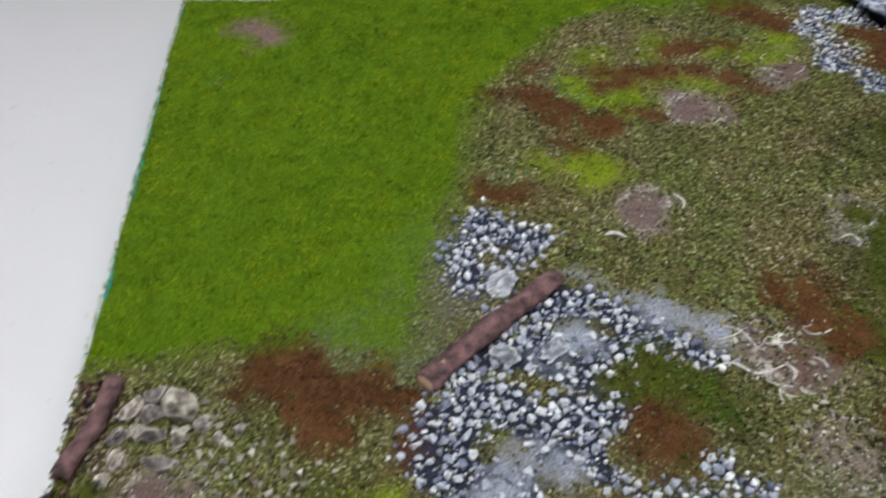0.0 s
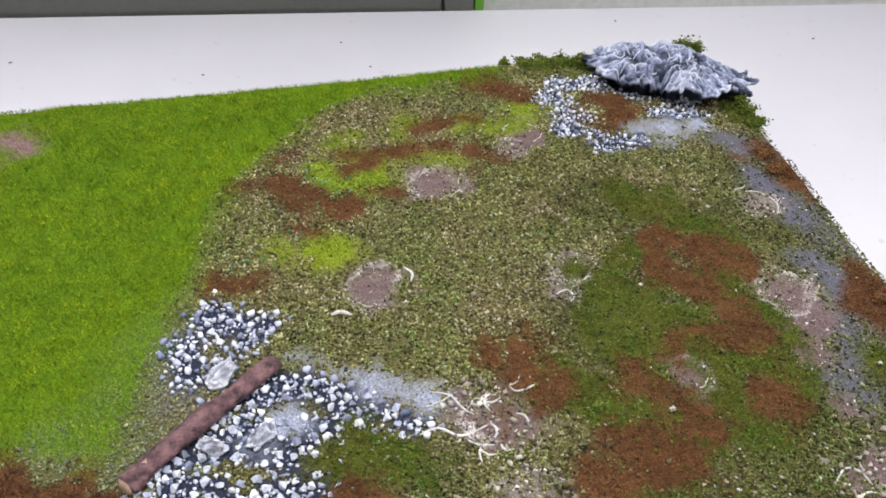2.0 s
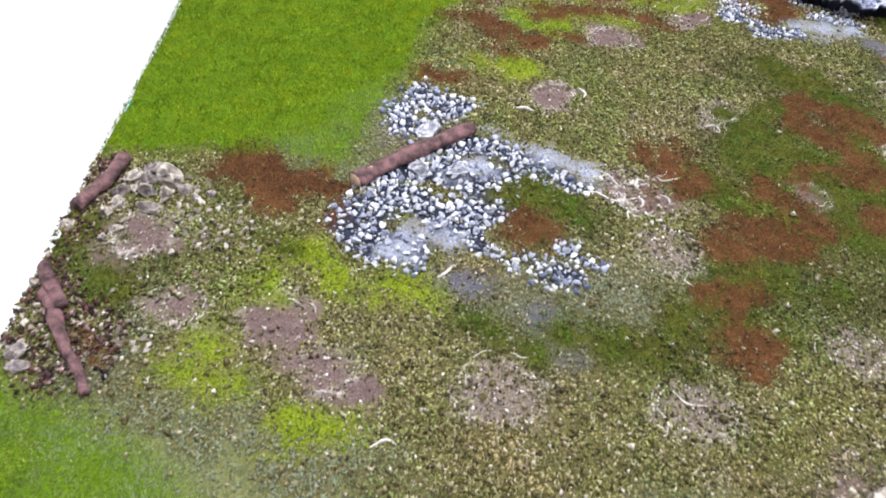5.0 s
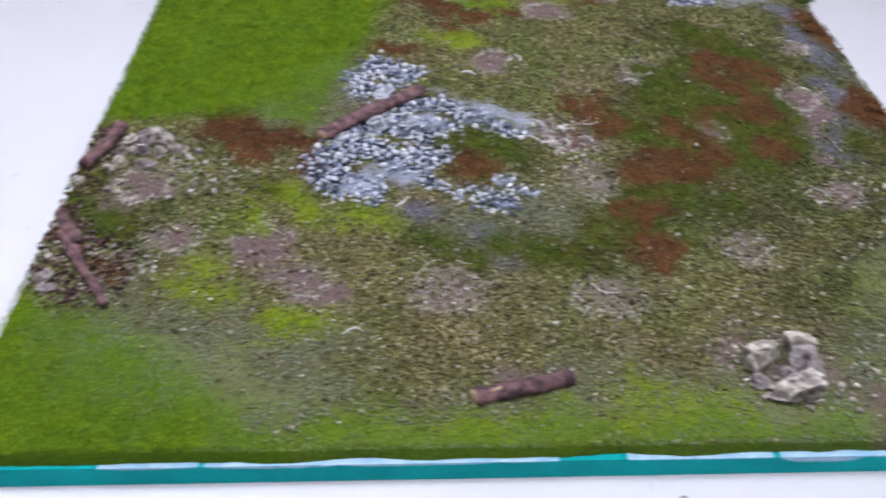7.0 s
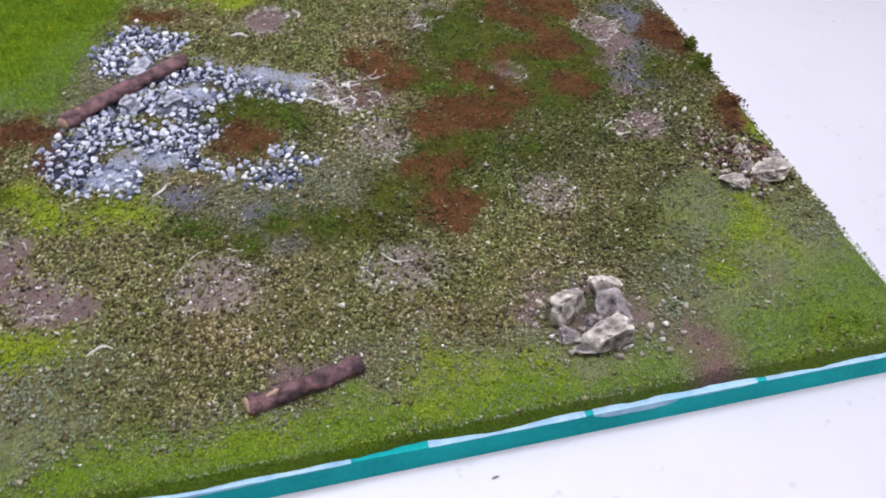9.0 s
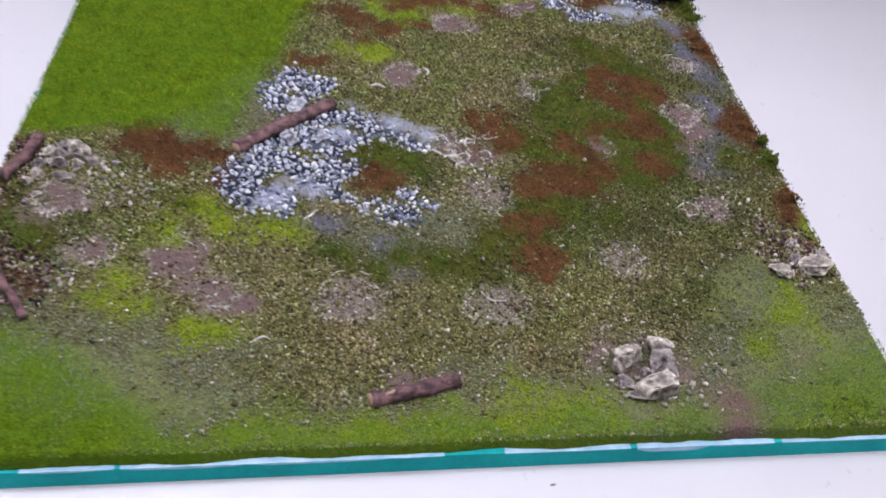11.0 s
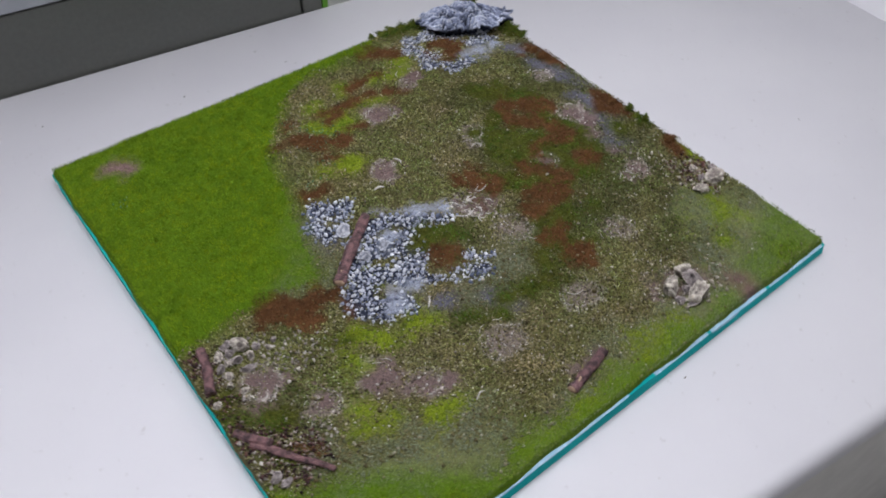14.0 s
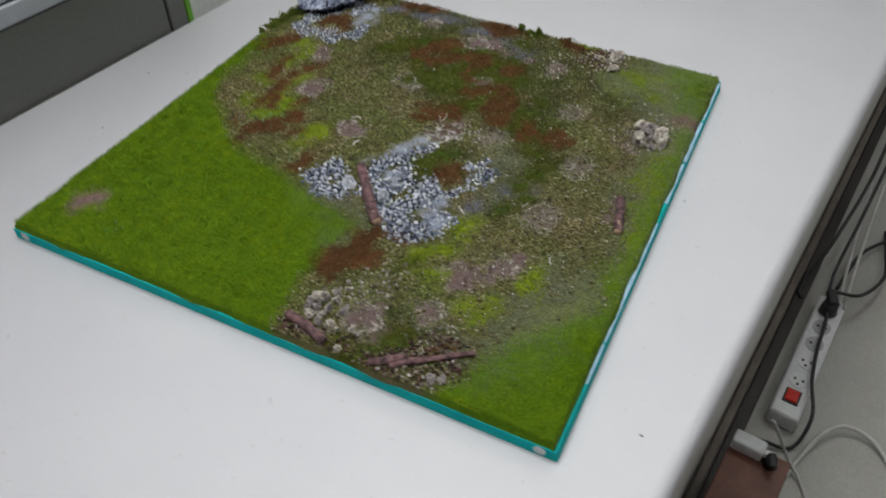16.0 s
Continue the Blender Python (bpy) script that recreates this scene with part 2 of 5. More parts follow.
def tube(points, radius, sides=8, steps=10, wobble=0.0, seed=0):
    """A round cord through points (Catmull-Rom), as verts and quads; radius may be a list along it."""
    rnd = np.random.RandomState(seed)
    p = np.asarray(points, float)
    ends = np.vstack([2 * p[0] - p[1], p, 2 * p[-1] - p[-2]])
    line = []
    for i in range(len(p) - 1):
        a, b, c, d = ends[i:i + 4]
        for s in np.linspace(0, 1, steps, endpoint=i == len(p) - 2):
            line.append(0.5 * (2 * b + (c - a) * s + (2 * a - 5 * b + 4 * c - d) * s ** 2 + (3 * b - a - 3 * c + d) * s ** 3))
    line = np.array(line)
    rad = np.interp(np.linspace(0, 1, len(line)), np.linspace(0, 1, np.size(radius)), np.ravel(radius))
    tan = np.gradient(line, axis=0)
    tan /= np.linalg.norm(tan, axis=1)[:, None] + 1e-12
    up = np.array([0.03, 0.02, 1.0])
    side = np.cross(tan, up)
    bad = np.linalg.norm(side, axis=1) < 1e-3
    side[bad] = (1, 0, 0)
    side /= np.linalg.norm(side, axis=1)[:, None]
    nor = np.cross(side, tan)
    ang = np.linspace(0, 2 * np.pi, sides, endpoint=False)
    bulge = 1 + wobble * rnd.uniform(-1, 1, (len(line), sides))
    v = line[:, None] + (side[:, None] * np.cos(ang)[None, :, None] + nor[:, None] * np.sin(ang)[None, :, None]) * (rad[:, None] * bulge)[..., None]
    n = len(line)
    i, j = np.meshgrid(np.arange(n - 1), np.arange(sides), indexing="ij")
    q = np.stack([i * sides + j, i * sides + (j + 1) % sides, (i + 1) * sides + (j + 1) % sides, (i + 1) * sides + j], -1).reshape(-1, 4)
    v = np.vstack([v.reshape(-1, 3), line[0], line[-1]])
    k = np.arange(sides)
    caps = np.vstack([np.stack([k, (k + 1) % sides, np.full(sides, n * sides), np.full(sides, n * sides)], -1)])
    bm = bmesh.new()
    bv = [bm.verts.new(c) for c in v]
    for f in q:
        bm.faces.new([bv[a] for a in f])
    for a in range(sides):
        bm.faces.new((bv[(a + 1) % sides], bv[a], bv[n * sides]))
        b0 = (n - 1) * sides
        bm.faces.new((bv[b0 + a], bv[b0 + (a + 1) % sides], bv[n * sides + 1]))
    return bm


def lattice(x, y, scale, seed):
    """Smooth value noise in -1..1 on arrays."""
    tab = np.random.RandomState(seed).uniform(-1, 1, (64, 64))
    u, v = np.asarray(x) * scale + 100, np.asarray(y) * scale + 100
    i, j = np.floor(u).astype(int), np.floor(v).astype(int)
    f, g = u - i, v - j
    f, g = f * f * (3 - 2 * f), g * g * (3 - 2 * g)
    a, b, c, d = tab[i % 64, j % 64], tab[(i + 1) % 64, j % 64], tab[i % 64, (j + 1) % 64], tab[(i + 1) % 64, (j + 1) % 64]
    return (a * (1 - f) + b * f) * (1 - g) + (c * (1 - f) + d * f) * g


def rough_noise(x, y, scale, seed, octaves=4):
    out, amp = 0.0, 1.0
    for k in range(octaves):
        out = out + amp * lattice(x, y, scale * 2 ** k, seed + 7 * k)
        amp *= 0.55
    return out / 2


# ---- structure of the room ----
def setting(name, bm, mat, label, matrix=None):
    ob = new(name, from_bm(name, bm, mat))
    if matrix is not None:
        ob.matrix_world = matrix
    return tagged(ob, label, kind="structure")


setting("floor", box(-2.2, 2.6, -2.6, 1.2, FLOOR - 0.1, FLOOR), FLOOR_GREY, "grey vinyl floor with faint stains", BENCH)
setting("ceiling", box(-2.2, 2.6, -2.6, 1.2, CEILING, CEILING + 0.1), CEILING_WHITE, "plain white ceiling", BENCH)
setting("wall_north", box(-2.2, 2.6, DEPTH + 0.03, DEPTH + 0.13, FLOOR, CEILING), WALL_WHITE, "white painted wall behind the bench", BENCH)
# these three, never in view, are greyed so that they bounce less light
setting("wall_south", box(-2.2, 2.6, -2.7, -2.6, FLOOR, CEILING), WALL_DIMMED, "plain wall out of view, greyed to cut bounced light", BENCH)
setting("wall_west", box(-2.3, -2.2, -2.6, DEPTH + 0.03, FLOOR, CEILING), WALL_DIMMED, "plain wall out of view, greyed to cut bounced light", BENCH)
setting("wall_east", box(2.6, 2.7, -2.6, DEPTH + 0.03, FLOOR, CEILING), WALL_DIMMED, "plain wall out of view, greyed to cut bounced light", BENCH)


def ceiling_light(x, y):
    thing = tagged(new("ceiling_light"), "square white ceiling panel lamp, lit", "ceiling lamp", "ceiling panels")
    thing.matrix_world = BENCH @ pose(x, y + 0.08, CEILING)
    bm = bmesh.new()
    for a in (box(-0.31, 0.31, -0.31, -0.295, -0.03, 0), box(-0.31, 0.31, 0.295, 0.31, -0.03, 0), box(-0.31, -0.295, -0.295, 0.295, -0.03, 0), box(0.295, 0.31, -0.295, 0.295, -0.03, 0)):
        me = bpy.data.meshes.new("tmp"); a.to_mesh(me); a.free(); bm.from_mesh(me); bpy.data.meshes.remove(me)
    part("frame", from_bm("frame", bm, PLASTIC_WHITE), thing)
    part("diffuser", from_bm("diffuser", box(-0.293, 0.293, -0.293, 0.293, -0.02, -0.012), DIFFUSER), thing, "glowing white diffuser")


for lx, ly, watts in LAMPS:
    ceiling_light(lx, ly)


# ---- the white bench ----
def bench(u0, u1, label):
    thing = tagged(new("bench"), label, "bench", "white benches")
    thing.matrix_world = BENCH
    bm = box(u0, u1, -0.010, DEPTH, TOP - 0.045, TOP)
    front = [e for e in bm.edges if all(abs(v.co.y + 0.010) < 1e-6 for v in e.verts) and abs(e.verts[0].co.z - e.verts[1].co.z) < 1e-6]
    bmesh.ops.bevel(bm, geom=front, offset=0.014, segments=8, affect="EDGES", profile=0.5)
    part("worktop", from_bm("worktop", bm, BENCH_WHITE, True), thing, "white laminate worktop with a rounded front edge")
    part("front_panel", from_bm("front_panel", box(u0 + 0.002, u1 - 0.002, 0.006, 0.024, FLOOR + 0.06, TOP - 0.045, 0.002), PANEL_WHITE), thing, "plain off-white front panel")
    part("plinth", from_bm("plinth", box(u0 + 0.002, u1 - 0.002, 0.008, 0.022, FLOOR, FLOOR + 0.06), PLINTH_BROWN), thing, "dark brown plinth strip")
    part("back_panel", from_bm("back_panel", box(u0 + 0.002, u1 - 0.002, DEPTH - 0.03, DEPTH - 0.012, FLOOR, TOP - 0.045), PANEL_WHITE), thing)
    for u in (u0 + 0.002, u1 - 0.022):
        part("side_panel", from_bm("side_panel", box(u, u + 0.02, 0.026, DEPTH - 0.032, FLOOR, TOP - 0.045), PANEL_WHITE), thing)


bench(-1.25, 1.030, "long white laminate bench with a smudged top")
bench(1.035, 2.30, "white laminate bench pushed against the first one")


# ---- the grey partition with its green edge, standing behind the bench ----
def partition():
    thing = tagged(new("partition"), "dark grey partition panel with a bright green edge, behind the bench", "partition")
    thing.matrix_world = BENCH @ pose(0, DEPTH + 0.004, 0)
    part("lower_panel", from_bm("lower_panel", box(-1.6, 0.301, 0, 0.018, FLOOR, 0.084, 0.002), PARTITION_GREY), thing, "matt dark grey lower panel")
    part("stile", from_bm("stile", box(0.304, 0.333, -0.002, 0.019, FLOOR, 0.60, 0.002), PARTITION_GREY), thing)
    part("edge_strip", from_bm("edge_strip", box(0.334, 0.343, -0.003, 0.019, FLOOR, 0.60, 0.002), GREEN_EDGE), thing, "bright green plastic edge strip")
    part("rail", from_bm("rail", box(-1.6, 0.301, -0.001, 0.018, 0.086, 0.110, 0.002), RAIL_GREY), thing, "pale blue-grey metal rail")
    part("upper_panel", from_bm("upper_panel", box(-1.6, 0.301, 0.002, 0.018, 0.113, 0.60, 0.002), RAIL_GREY), thing, "pale blue-grey upper panel")


partition()

# ---- the terrain tile ----
tile = tagged(new("terrain_tile"), "square model landscape tile with lawn, gravel and rocks on teal foam", "terrain tile")
tile.location = (0, 0, TOP)
LIFT = -TOP      # parts are built with the ground at height 0, then lifted

# patches as rounded strokes: x, y of both ends, radius
BROWN_WEST = [
    (0.104, 0.274, 0.15, 0.247, 0.014), (0.088, 0.269, 0.124, 0.236, 0.012), (0.16, 0.252, 0.155, 0.23, 0.007), (0.260, 0.236, 0.274, 0.219, 0.010),
    (0.043, 0.132, 0.051, 0.122, 0.006),
]
BROWN_NORTH = [
    (0.415, 0.575, 0.441, 0.549, 0.013), (0.352, 0.518, 0.388, 0.527, 0.007), (0.295, 0.5, 0.37, 0.501, 0.007), (0.297, 0.483, 0.313, 0.487, 0.006),
    (0.386, 0.487, 0.405, 0.473, 0.008), (0.382, 0.464, 0.383, 0.464, 0.003), (0.244, 0.499, 0.253, 0.504, 0.005), (0.246, 0.48, 0.26, 0.461, 0.01),
    (0.215, 0.479, 0.238, 0.478, 0.004), (0.27, 0.439, 0.296, 0.443, 0.009), (0.254, 0.428, 0.268, 0.422, 0.005), (0.308, 0.459, 0.321, 0.453, 0.005),
    (0.206, 0.383, 0.225, 0.385, 0.008), (0.499, 0.529, 0.528, 0.514, 0.013), (0.489, 0.511, 0.512, 0.507, 0.011),
]
BROWN_EAST = [
    (0.592, 0.45, 0.61, 0.419, 0.011), (0.599, 0.415, 0.608, 0.401, 0.009), (0.575, 0.445, 0.577, 0.443, 0.005), (0.59, 0.327, 0.591, 0.29, 0.009),
    (0.577, 0.3, 0.593, 0.273, 0.007), (0.591, 0.207, 0.588, 0.189, 0.008), (0.366, 0.312, 0.375, 0.269, 0.015), (0.482, 0.367, 0.525, 0.347, 0.0143),
    (0.476, 0.35, 0.499, 0.305, 0.0156), (0.474, 0.298, 0.502, 0.289, 0.0117), (0.459, 0.296, 0.453, 0.275, 0.0091), (0.429, 0.269, 0.448, 0.242, 0.0143),
    (0.412, 0.241, 0.431, 0.22, 0.013), (0.385, 0.216, 0.412, 0.218, 0.0104), (0.489, 0.247, 0.503, 0.243, 0.0104), (0.381, 0.177, 0.382, 0.145, 0.0143),
]
BROWN = BROWN_WEST + BROWN_NORTH + BROWN_EAST
MOSS_NORTH = [
    (0.461, 0.584, 0.508, 0.599, 0.009), (0.602, 0.496, 0.614, 0.483, 0.012), (0.279, 0.262, 0.304, 0.237, 0.013), (0.264, 0.258, 0.280, 0.232, 0.009),
    (0.425, 0.342, 0.46, 0.322, 0.011), (0.416, 0.323, 0.444, 0.295, 0.011), (0.481, 0.419, 0.518, 0.375, 0.015), (0.464, 0.367, 0.469, 0.363, 0.007),
    (0.396, 0.27, 0.403, 0.259, 0.008), (0.507, 0.265, 0.517, 0.257, 0.009), (0.469, 0.25, 0.48, 0.229, 0.008), (0.385, 0.195, 0.41, 0.186, 0.012),
    (0.348, 0.177, 0.349, 0.157, 0.009), (0.427, 0.212, 0.44, 0.19, 0.011), (0.564, 0.261, 0.597, 0.249, 0.009), (0.599, 0.216, 0.604, 0.203, 0.004),
]
MOSS_BETWEEN = [
    (0.44, 0.335, 0.50, 0.275, 0.026), (0.395, 0.275, 0.425, 0.235, 0.016), (0.50, 0.33, 0.52, 0.28, 0.014), (0.395, 0.19, 0.42, 0.20, 0.014),
    (0.43, 0.30, 0.44, 0.23, 0.014), (0.48, 0.235, 0.51, 0.255, 0.012), (0.365, 0.165, 0.40, 0.16, 0.012),
]
MOSS_SOUTH = [
    (0.236, 0.153, 0.268, 0.133, 0.009), (0.288, 0.148, 0.328, 0.135, 0.013), (0.018, 0.213, 0.004, 0.196, 0.008), (0.039, 0.172, 0.044, 0.161, 0.01),
    (0.016, 0.19, 0.024, 0.174, 0.007), (0.026, 0.131, 0.028, 0.129, 0.005), (0.137, 0.197, 0.12, 0.21, 0.003),
]
MOSS = MOSS_NORTH + MOSS_BETWEEN + MOSS_SOUTH
LIME = [
    (0.30, 0.012, 0.40, 0.014, 0.010), (0.19, 0.012, 0.27, 0.010, 0.009), (0.335, 0.032, 0.395, 0.026, 0.007), (0.09, 0.112, 0.12, 0.105, 0.007),
    (0.246, 0.416, 0.28, 0.399, 0.01), (0.293, 0.518, 0.319, 0.472, 0.011), (0.331, 0.497, 0.366, 0.484, 0.009), (0.274, 0.487, 0.295, 0.464, 0.011),
    (0.392, 0.522, 0.411, 0.511, 0.009), (0.421, 0.525, 0.448, 0.532, 0.01), (0.346, 0.534, 0.335, 0.518, 0.006), (0.143, 0.201, 0.16, 0.175, 0.011),
    (0.126, 0.181, 0.129, 0.168, 0.01), (0.184, 0.177, 0.211, 0.173, 0.01), (0.155, 0.085, 0.179, 0.084, 0.011), (0.101, 0.13, 0.107, 0.126, 0.007),
    (0.554, 0.113, 0.547, 0.085, 0.013), (0.352, 0.037, 0.372, 0.034, 0.008), (0.596, 0.183, 0.597, 0.163, 0.006), (0.522, 0.073, 0.517, 0.065, 0.009),
]
GRAVEL_MID = [
    (0.200, 0.280, 0.243, 0.268, 0.014), (0.228, 0.248, 0.250, 0.240, 0.010), (0.166, 0.226, 0.198, 0.202, 0.013), (0.205, 0.300, 0.232, 0.300, 0.010),
    (0.209, 0.359, 0.225, 0.352, 0.012), (0.22, 0.339, 0.209, 0.318, 0.009), (0.188, 0.338, 0.195, 0.317, 0.008), (0.237, 0.305, 0.269, 0.288, 0.01),
    (0.218, 0.288, 0.241, 0.256, 0.015), (0.188, 0.254, 0.232, 0.229, 0.015), (0.171, 0.239, 0.182, 0.217, 0.011), (0.17, 0.205, 0.181, 0.196, 0.005),
    (0.248, 0.28, 0.276, 0.273, 0.009), (0.24, 0.211, 0.258, 0.199, 0.006), (0.263, 0.204, 0.296, 0.19, 0.008), (0.293, 0.21, 0.309, 0.198, 0.007),
    (0.272, 0.293, 0.306, 0.267, 0.006),
]
GRAVEL_HILL = [
    (0.473, 0.56, 0.497, 0.56, 0.009), (0.462, 0.541, 0.475, 0.515, 0.011), (0.461, 0.502, 0.483, 0.487, 0.008), (0.479, 0.477, 0.511, 0.479, 0.007),
    (0.505, 0.550, 0.565, 0.528, 0.010), (0.541, 0.507, 0.569, 0.502, 0.008), (0.557, 0.518, 0.567, 0.513, 0.006),
]
GRAVEL = GRAVEL_MID + GRAVEL_HILL
SLAB = [
    (0.204, 0.218, 0.198, 0.196, 0.01), (0.212, 0.225, 0.223, 0.208, 0.007), (0.285, 0.3, 0.314, 0.283, 0.007), (0.247, 0.324, 0.28, 0.304, 0.005),
    (0.244, 0.284, 0.223, 0.27, 0.006), (0.516, 0.492, 0.56, 0.488, 0.01), (0.514, 0.477, 0.53, 0.471, 0.005),
]
CRATERS = [
    (0.354, 0.457, 0.018), (0.415, 0.485, 0.015), (0.297, 0.37, 0.018), (0.566, 0.397, 0.019), (0.42, 0.365, 0.016),
    (0.407, 0.346, 0.012), (0.54, 0.318, 0.02), (0.455, 0.272, 0.014), (0.409, 0.355, 0.014), (0.438, 0.146, 0.02),
    (0.344, 0.104, 0.022), (0.529, 0.201, 0.015), (0.249, 0.111, 0.023), (0.135, 0.15, 0.018), (0.078, 0.153, 0.018),
    (0.051, 0.208, 0.019), (0.352, 0.215, 0.022), (0.342, 0.264, 0.015), (0.162, 0.119, 0.016), (0.428, 0.504, 0.014),
]
MUD = [
    (0.575, 0.43, 0.585, 0.37, 0.012), (0.548, 0.300, 0.562, 0.270, 0.010), (0.530, 0.262, 0.545, 0.238, 0.008), (0.588, 0.395, 0.600, 0.345, 0.008),
    (0.58, 0.455, 0.608, 0.451, 0.01), (0.573, 0.341, 0.574, 0.303, 0.011), (0.554, 0.283, 0.552, 0.263, 0.009), (0.583, 0.371, 0.591, 0.349, 0.008),
    (0.27, 0.16, 0.283, 0.143, 0.009), (0.575, 0.471, 0.591, 0.457, 0.009), (0.219, 0.184, 0.236, 0.18, 0.01), (0.188, 0.338, 0.186, 0.313, 0.009),
]
DIRT = [
    (0.540, 0.318, 0.545, 0.300, 0.018), (0.428, 0.046, 0.436, 0.042, 0.019), (0.520, 0.285, 0.535, 0.270, 0.009), (0.455, 0.285, 0.462, 0.262, 0.012),
    (0.049, 0.204, 0.048, 0.197, 0.016), (0.026, 0.187, 0.032, 0.178, 0.008), (0.079, 0.155, 0.08, 0.151, 0.013), (0.134, 0.148, 0.144, 0.145, 0.012),
    (0.538, 0.316, 0.524, 0.306, 0.013), (0.458, 0.281, 0.458, 0.271, 0.011), (0.525, 0.242, 0.531, 0.23, 0.01), (0.405, 0.07, 0.401, 0.06, 0.009),
    (0.307, 0.045, 0.282, 0.048, 0.006), (0.478, 0.018, 0.476, 0.006, 0.011), (0.539, 0.054, 0.538, 0.049, 0.008), (0.559, 0.075, 0.56, 0.069, 0.009),
    (0.303, 0.367, 0.296, 0.363, 0.011), (0.349, 0.278, 0.346, 0.264, 0.012), (0.344, 0.46, 0.358, 0.456, 0.011), (0.524, 0.201, 0.51, 0.197, 0.01),
    (0.149, 0.118, 0.182, 0.103, 0.009), (0.427, 0.508, 0.431, 0.496, 0.01),
]
RUBBLE = [
    (0.57, 0.174, 0.586, 0.147, 0.008), (0.56, 0.149, 0.57, 0.129, 0.008), (0.549, 0.207, 0.563, 0.177, 0.005), (0.039, 0.254, 0.057, 0.244, 0.01),
    (0.029, 0.234, 0.018, 0.228, 0.007), (0.067, 0.232, 0.083, 0.208, 0.01), (0.092, 0.224, 0.111, 0.214, 0.01), (0.014, 0.128, 0.006, 0.141, 0.011),
    (0.039, 0.135, 0.063, 0.129, 0.008), (0.006, 0.161, 0.007, 0.125, 0.008), (0.479, 0.046, 0.458, 0.033, 0.008),
]


# places where fine green flock was blown over everything
HAZE = [
    (0.535, 0.105, 0.580, 0.050, 0.032), (0.500, 0.025, 0.585, 0.030, 0.026), (0.30, 0.012, 0.46, 0.016, 0.013), (0.19, 0.006, 0.28, 0.008, 0.010),
    (0.090, 0.062, 0.150, 0.032, 0.022), (0.345, 0.030, 0.385, 0.022, 0.010),
]
# darker, damp-looking washes of paint over the scatter
WASH = [
    (0.46, 0.41, 0.53, 0.37, 0.032), (0.43, 0.33, 0.50, 0.27, 0.042), (0.40, 0.20, 0.47, 0.18, 0.034), (0.29, 0.150, 0.36, 0.150, 0.022),
    (0.24, 0.16, 0.28, 0.14, 0.014), (0.56, 0.34, 0.60, 0.45, 0.028), (0.55, 0.26, 0.60, 0.25, 0.030), (0.50, 0.23, 0.55, 0.19, 0.026),
    (0.26, 0.25, 0.31, 0.23, 0.02), (0.48, 0.10, 0.52, 0.13, 0.03), (0.03, 0.18, 0.05, 0.16, 0.02), (0.02, 0.14, 0.05, 0.12, 0.016),
]


def east_rim(y):
    """The east side is not cut quite square: it runs out towards the north."""
    return 0.600 + 0.026 * np.clip(y, 0, SIDE)


def distance(x, y, spec):
    """Distance to a rounded stroke, negative inside."""
    ax, ay, bx, by, r = spec
    dx, dy = bx - ax, by - ay
    n = dx * dx + dy * dy + 1e-12
    s = np.clip(((x - ax) * dx + (y - ay) * dy) / n, 0, 1)
    return np.hypot(x - ax - s * dx, y - ay - s * dy) - 1.03 * r


def ragged(x, y, seed):
    return 1.2 * lattice(x, y, 55, seed) + 1.2 * rough_noise(x, y, 130, seed + 3, 4)


def stroke(x, y, spec, soft=0.004, wild=0.45, seed=5):
    """1 inside the rounded stroke, 0 outside, with a ragged rim."""
    return np.clip(0.5 - (distance(x, y, spec) + wild * min(spec[4], 0.018) * ragged(x, y, seed)) / (2 * soft), 0, 1)


def strokes(x, y, specs, soft=0.004, wild=0.55, seed=5):
    rag = wild * ragged(x, y, seed)
    d = np.full(np.shape(x), 1.0)
    for s in specs:
        d = np.minimum(d, distance(x, y, s) + min(s[4], 0.018) * rag)
    return np.clip(0.5 - d / (2 * soft), 0, 1)


def lawn_mask(x, y):
    wx = x + 0.008 * rough_noise(x, y, 45, 31)
    wy = y + 0.008 * rough_noise(x, y, 45, 32)
    east = np.interp(wy, [0.25, 0.284, 0.334, 0.366, 0.40, 0.44, 0.48, 0.515, 0.55, 0.575, 0.611], [0.158, 0.160, 0.176, 0.184, 0.197, 0.206, 0.217, 0.246, 0.274, 0.310, 0.34])
    south = np.interp(wx, [0, 0.02, 0.053, 0.083, 0.119, 0.153, 0.2], [0.273, 0.275, 0.281, 0.284, 0.283, 0.274, 0.27])
    a = np.clip((east - wx) / 0.022 + 0.5, 0, 1) * np.clip((wy - south) / 0.014 + 0.5, 0, 1)
    sw = np.interp(wx, [0, 0.014, 0.03, 0.056, 0.08, 0.10, 0.12, 0.15, 0.18, 0.2], [0.118, 0.110, 0.099, 0.090, 0.074, 0.058, 0.042, 0.020, 0.006, -0.1])
    b = np.clip((sw - wy) / 0.026 + 0.5, 0, 1)
    se = np.interp(wx, [0.43, 0.44, 0.455, 0.512, 0.551, 0.61], [-0.1, 0.004, 0.022, 0.040, 0.055, 0.078])
    c = 0.75 * np.clip((se - wy) / 0.026 + 0.5, 0, 1)
    n = stroke(x, y, (0.27, 0.597, 0.41, 0.599, 0.022), 0.008, 0.4)
    s = 0.8 * stroke(x, y, (0.17, -0.002, 0.46, 0.002, 0.020), 0.010, 0.6)
    return np.maximum.reduce([a, b, c, n, s])


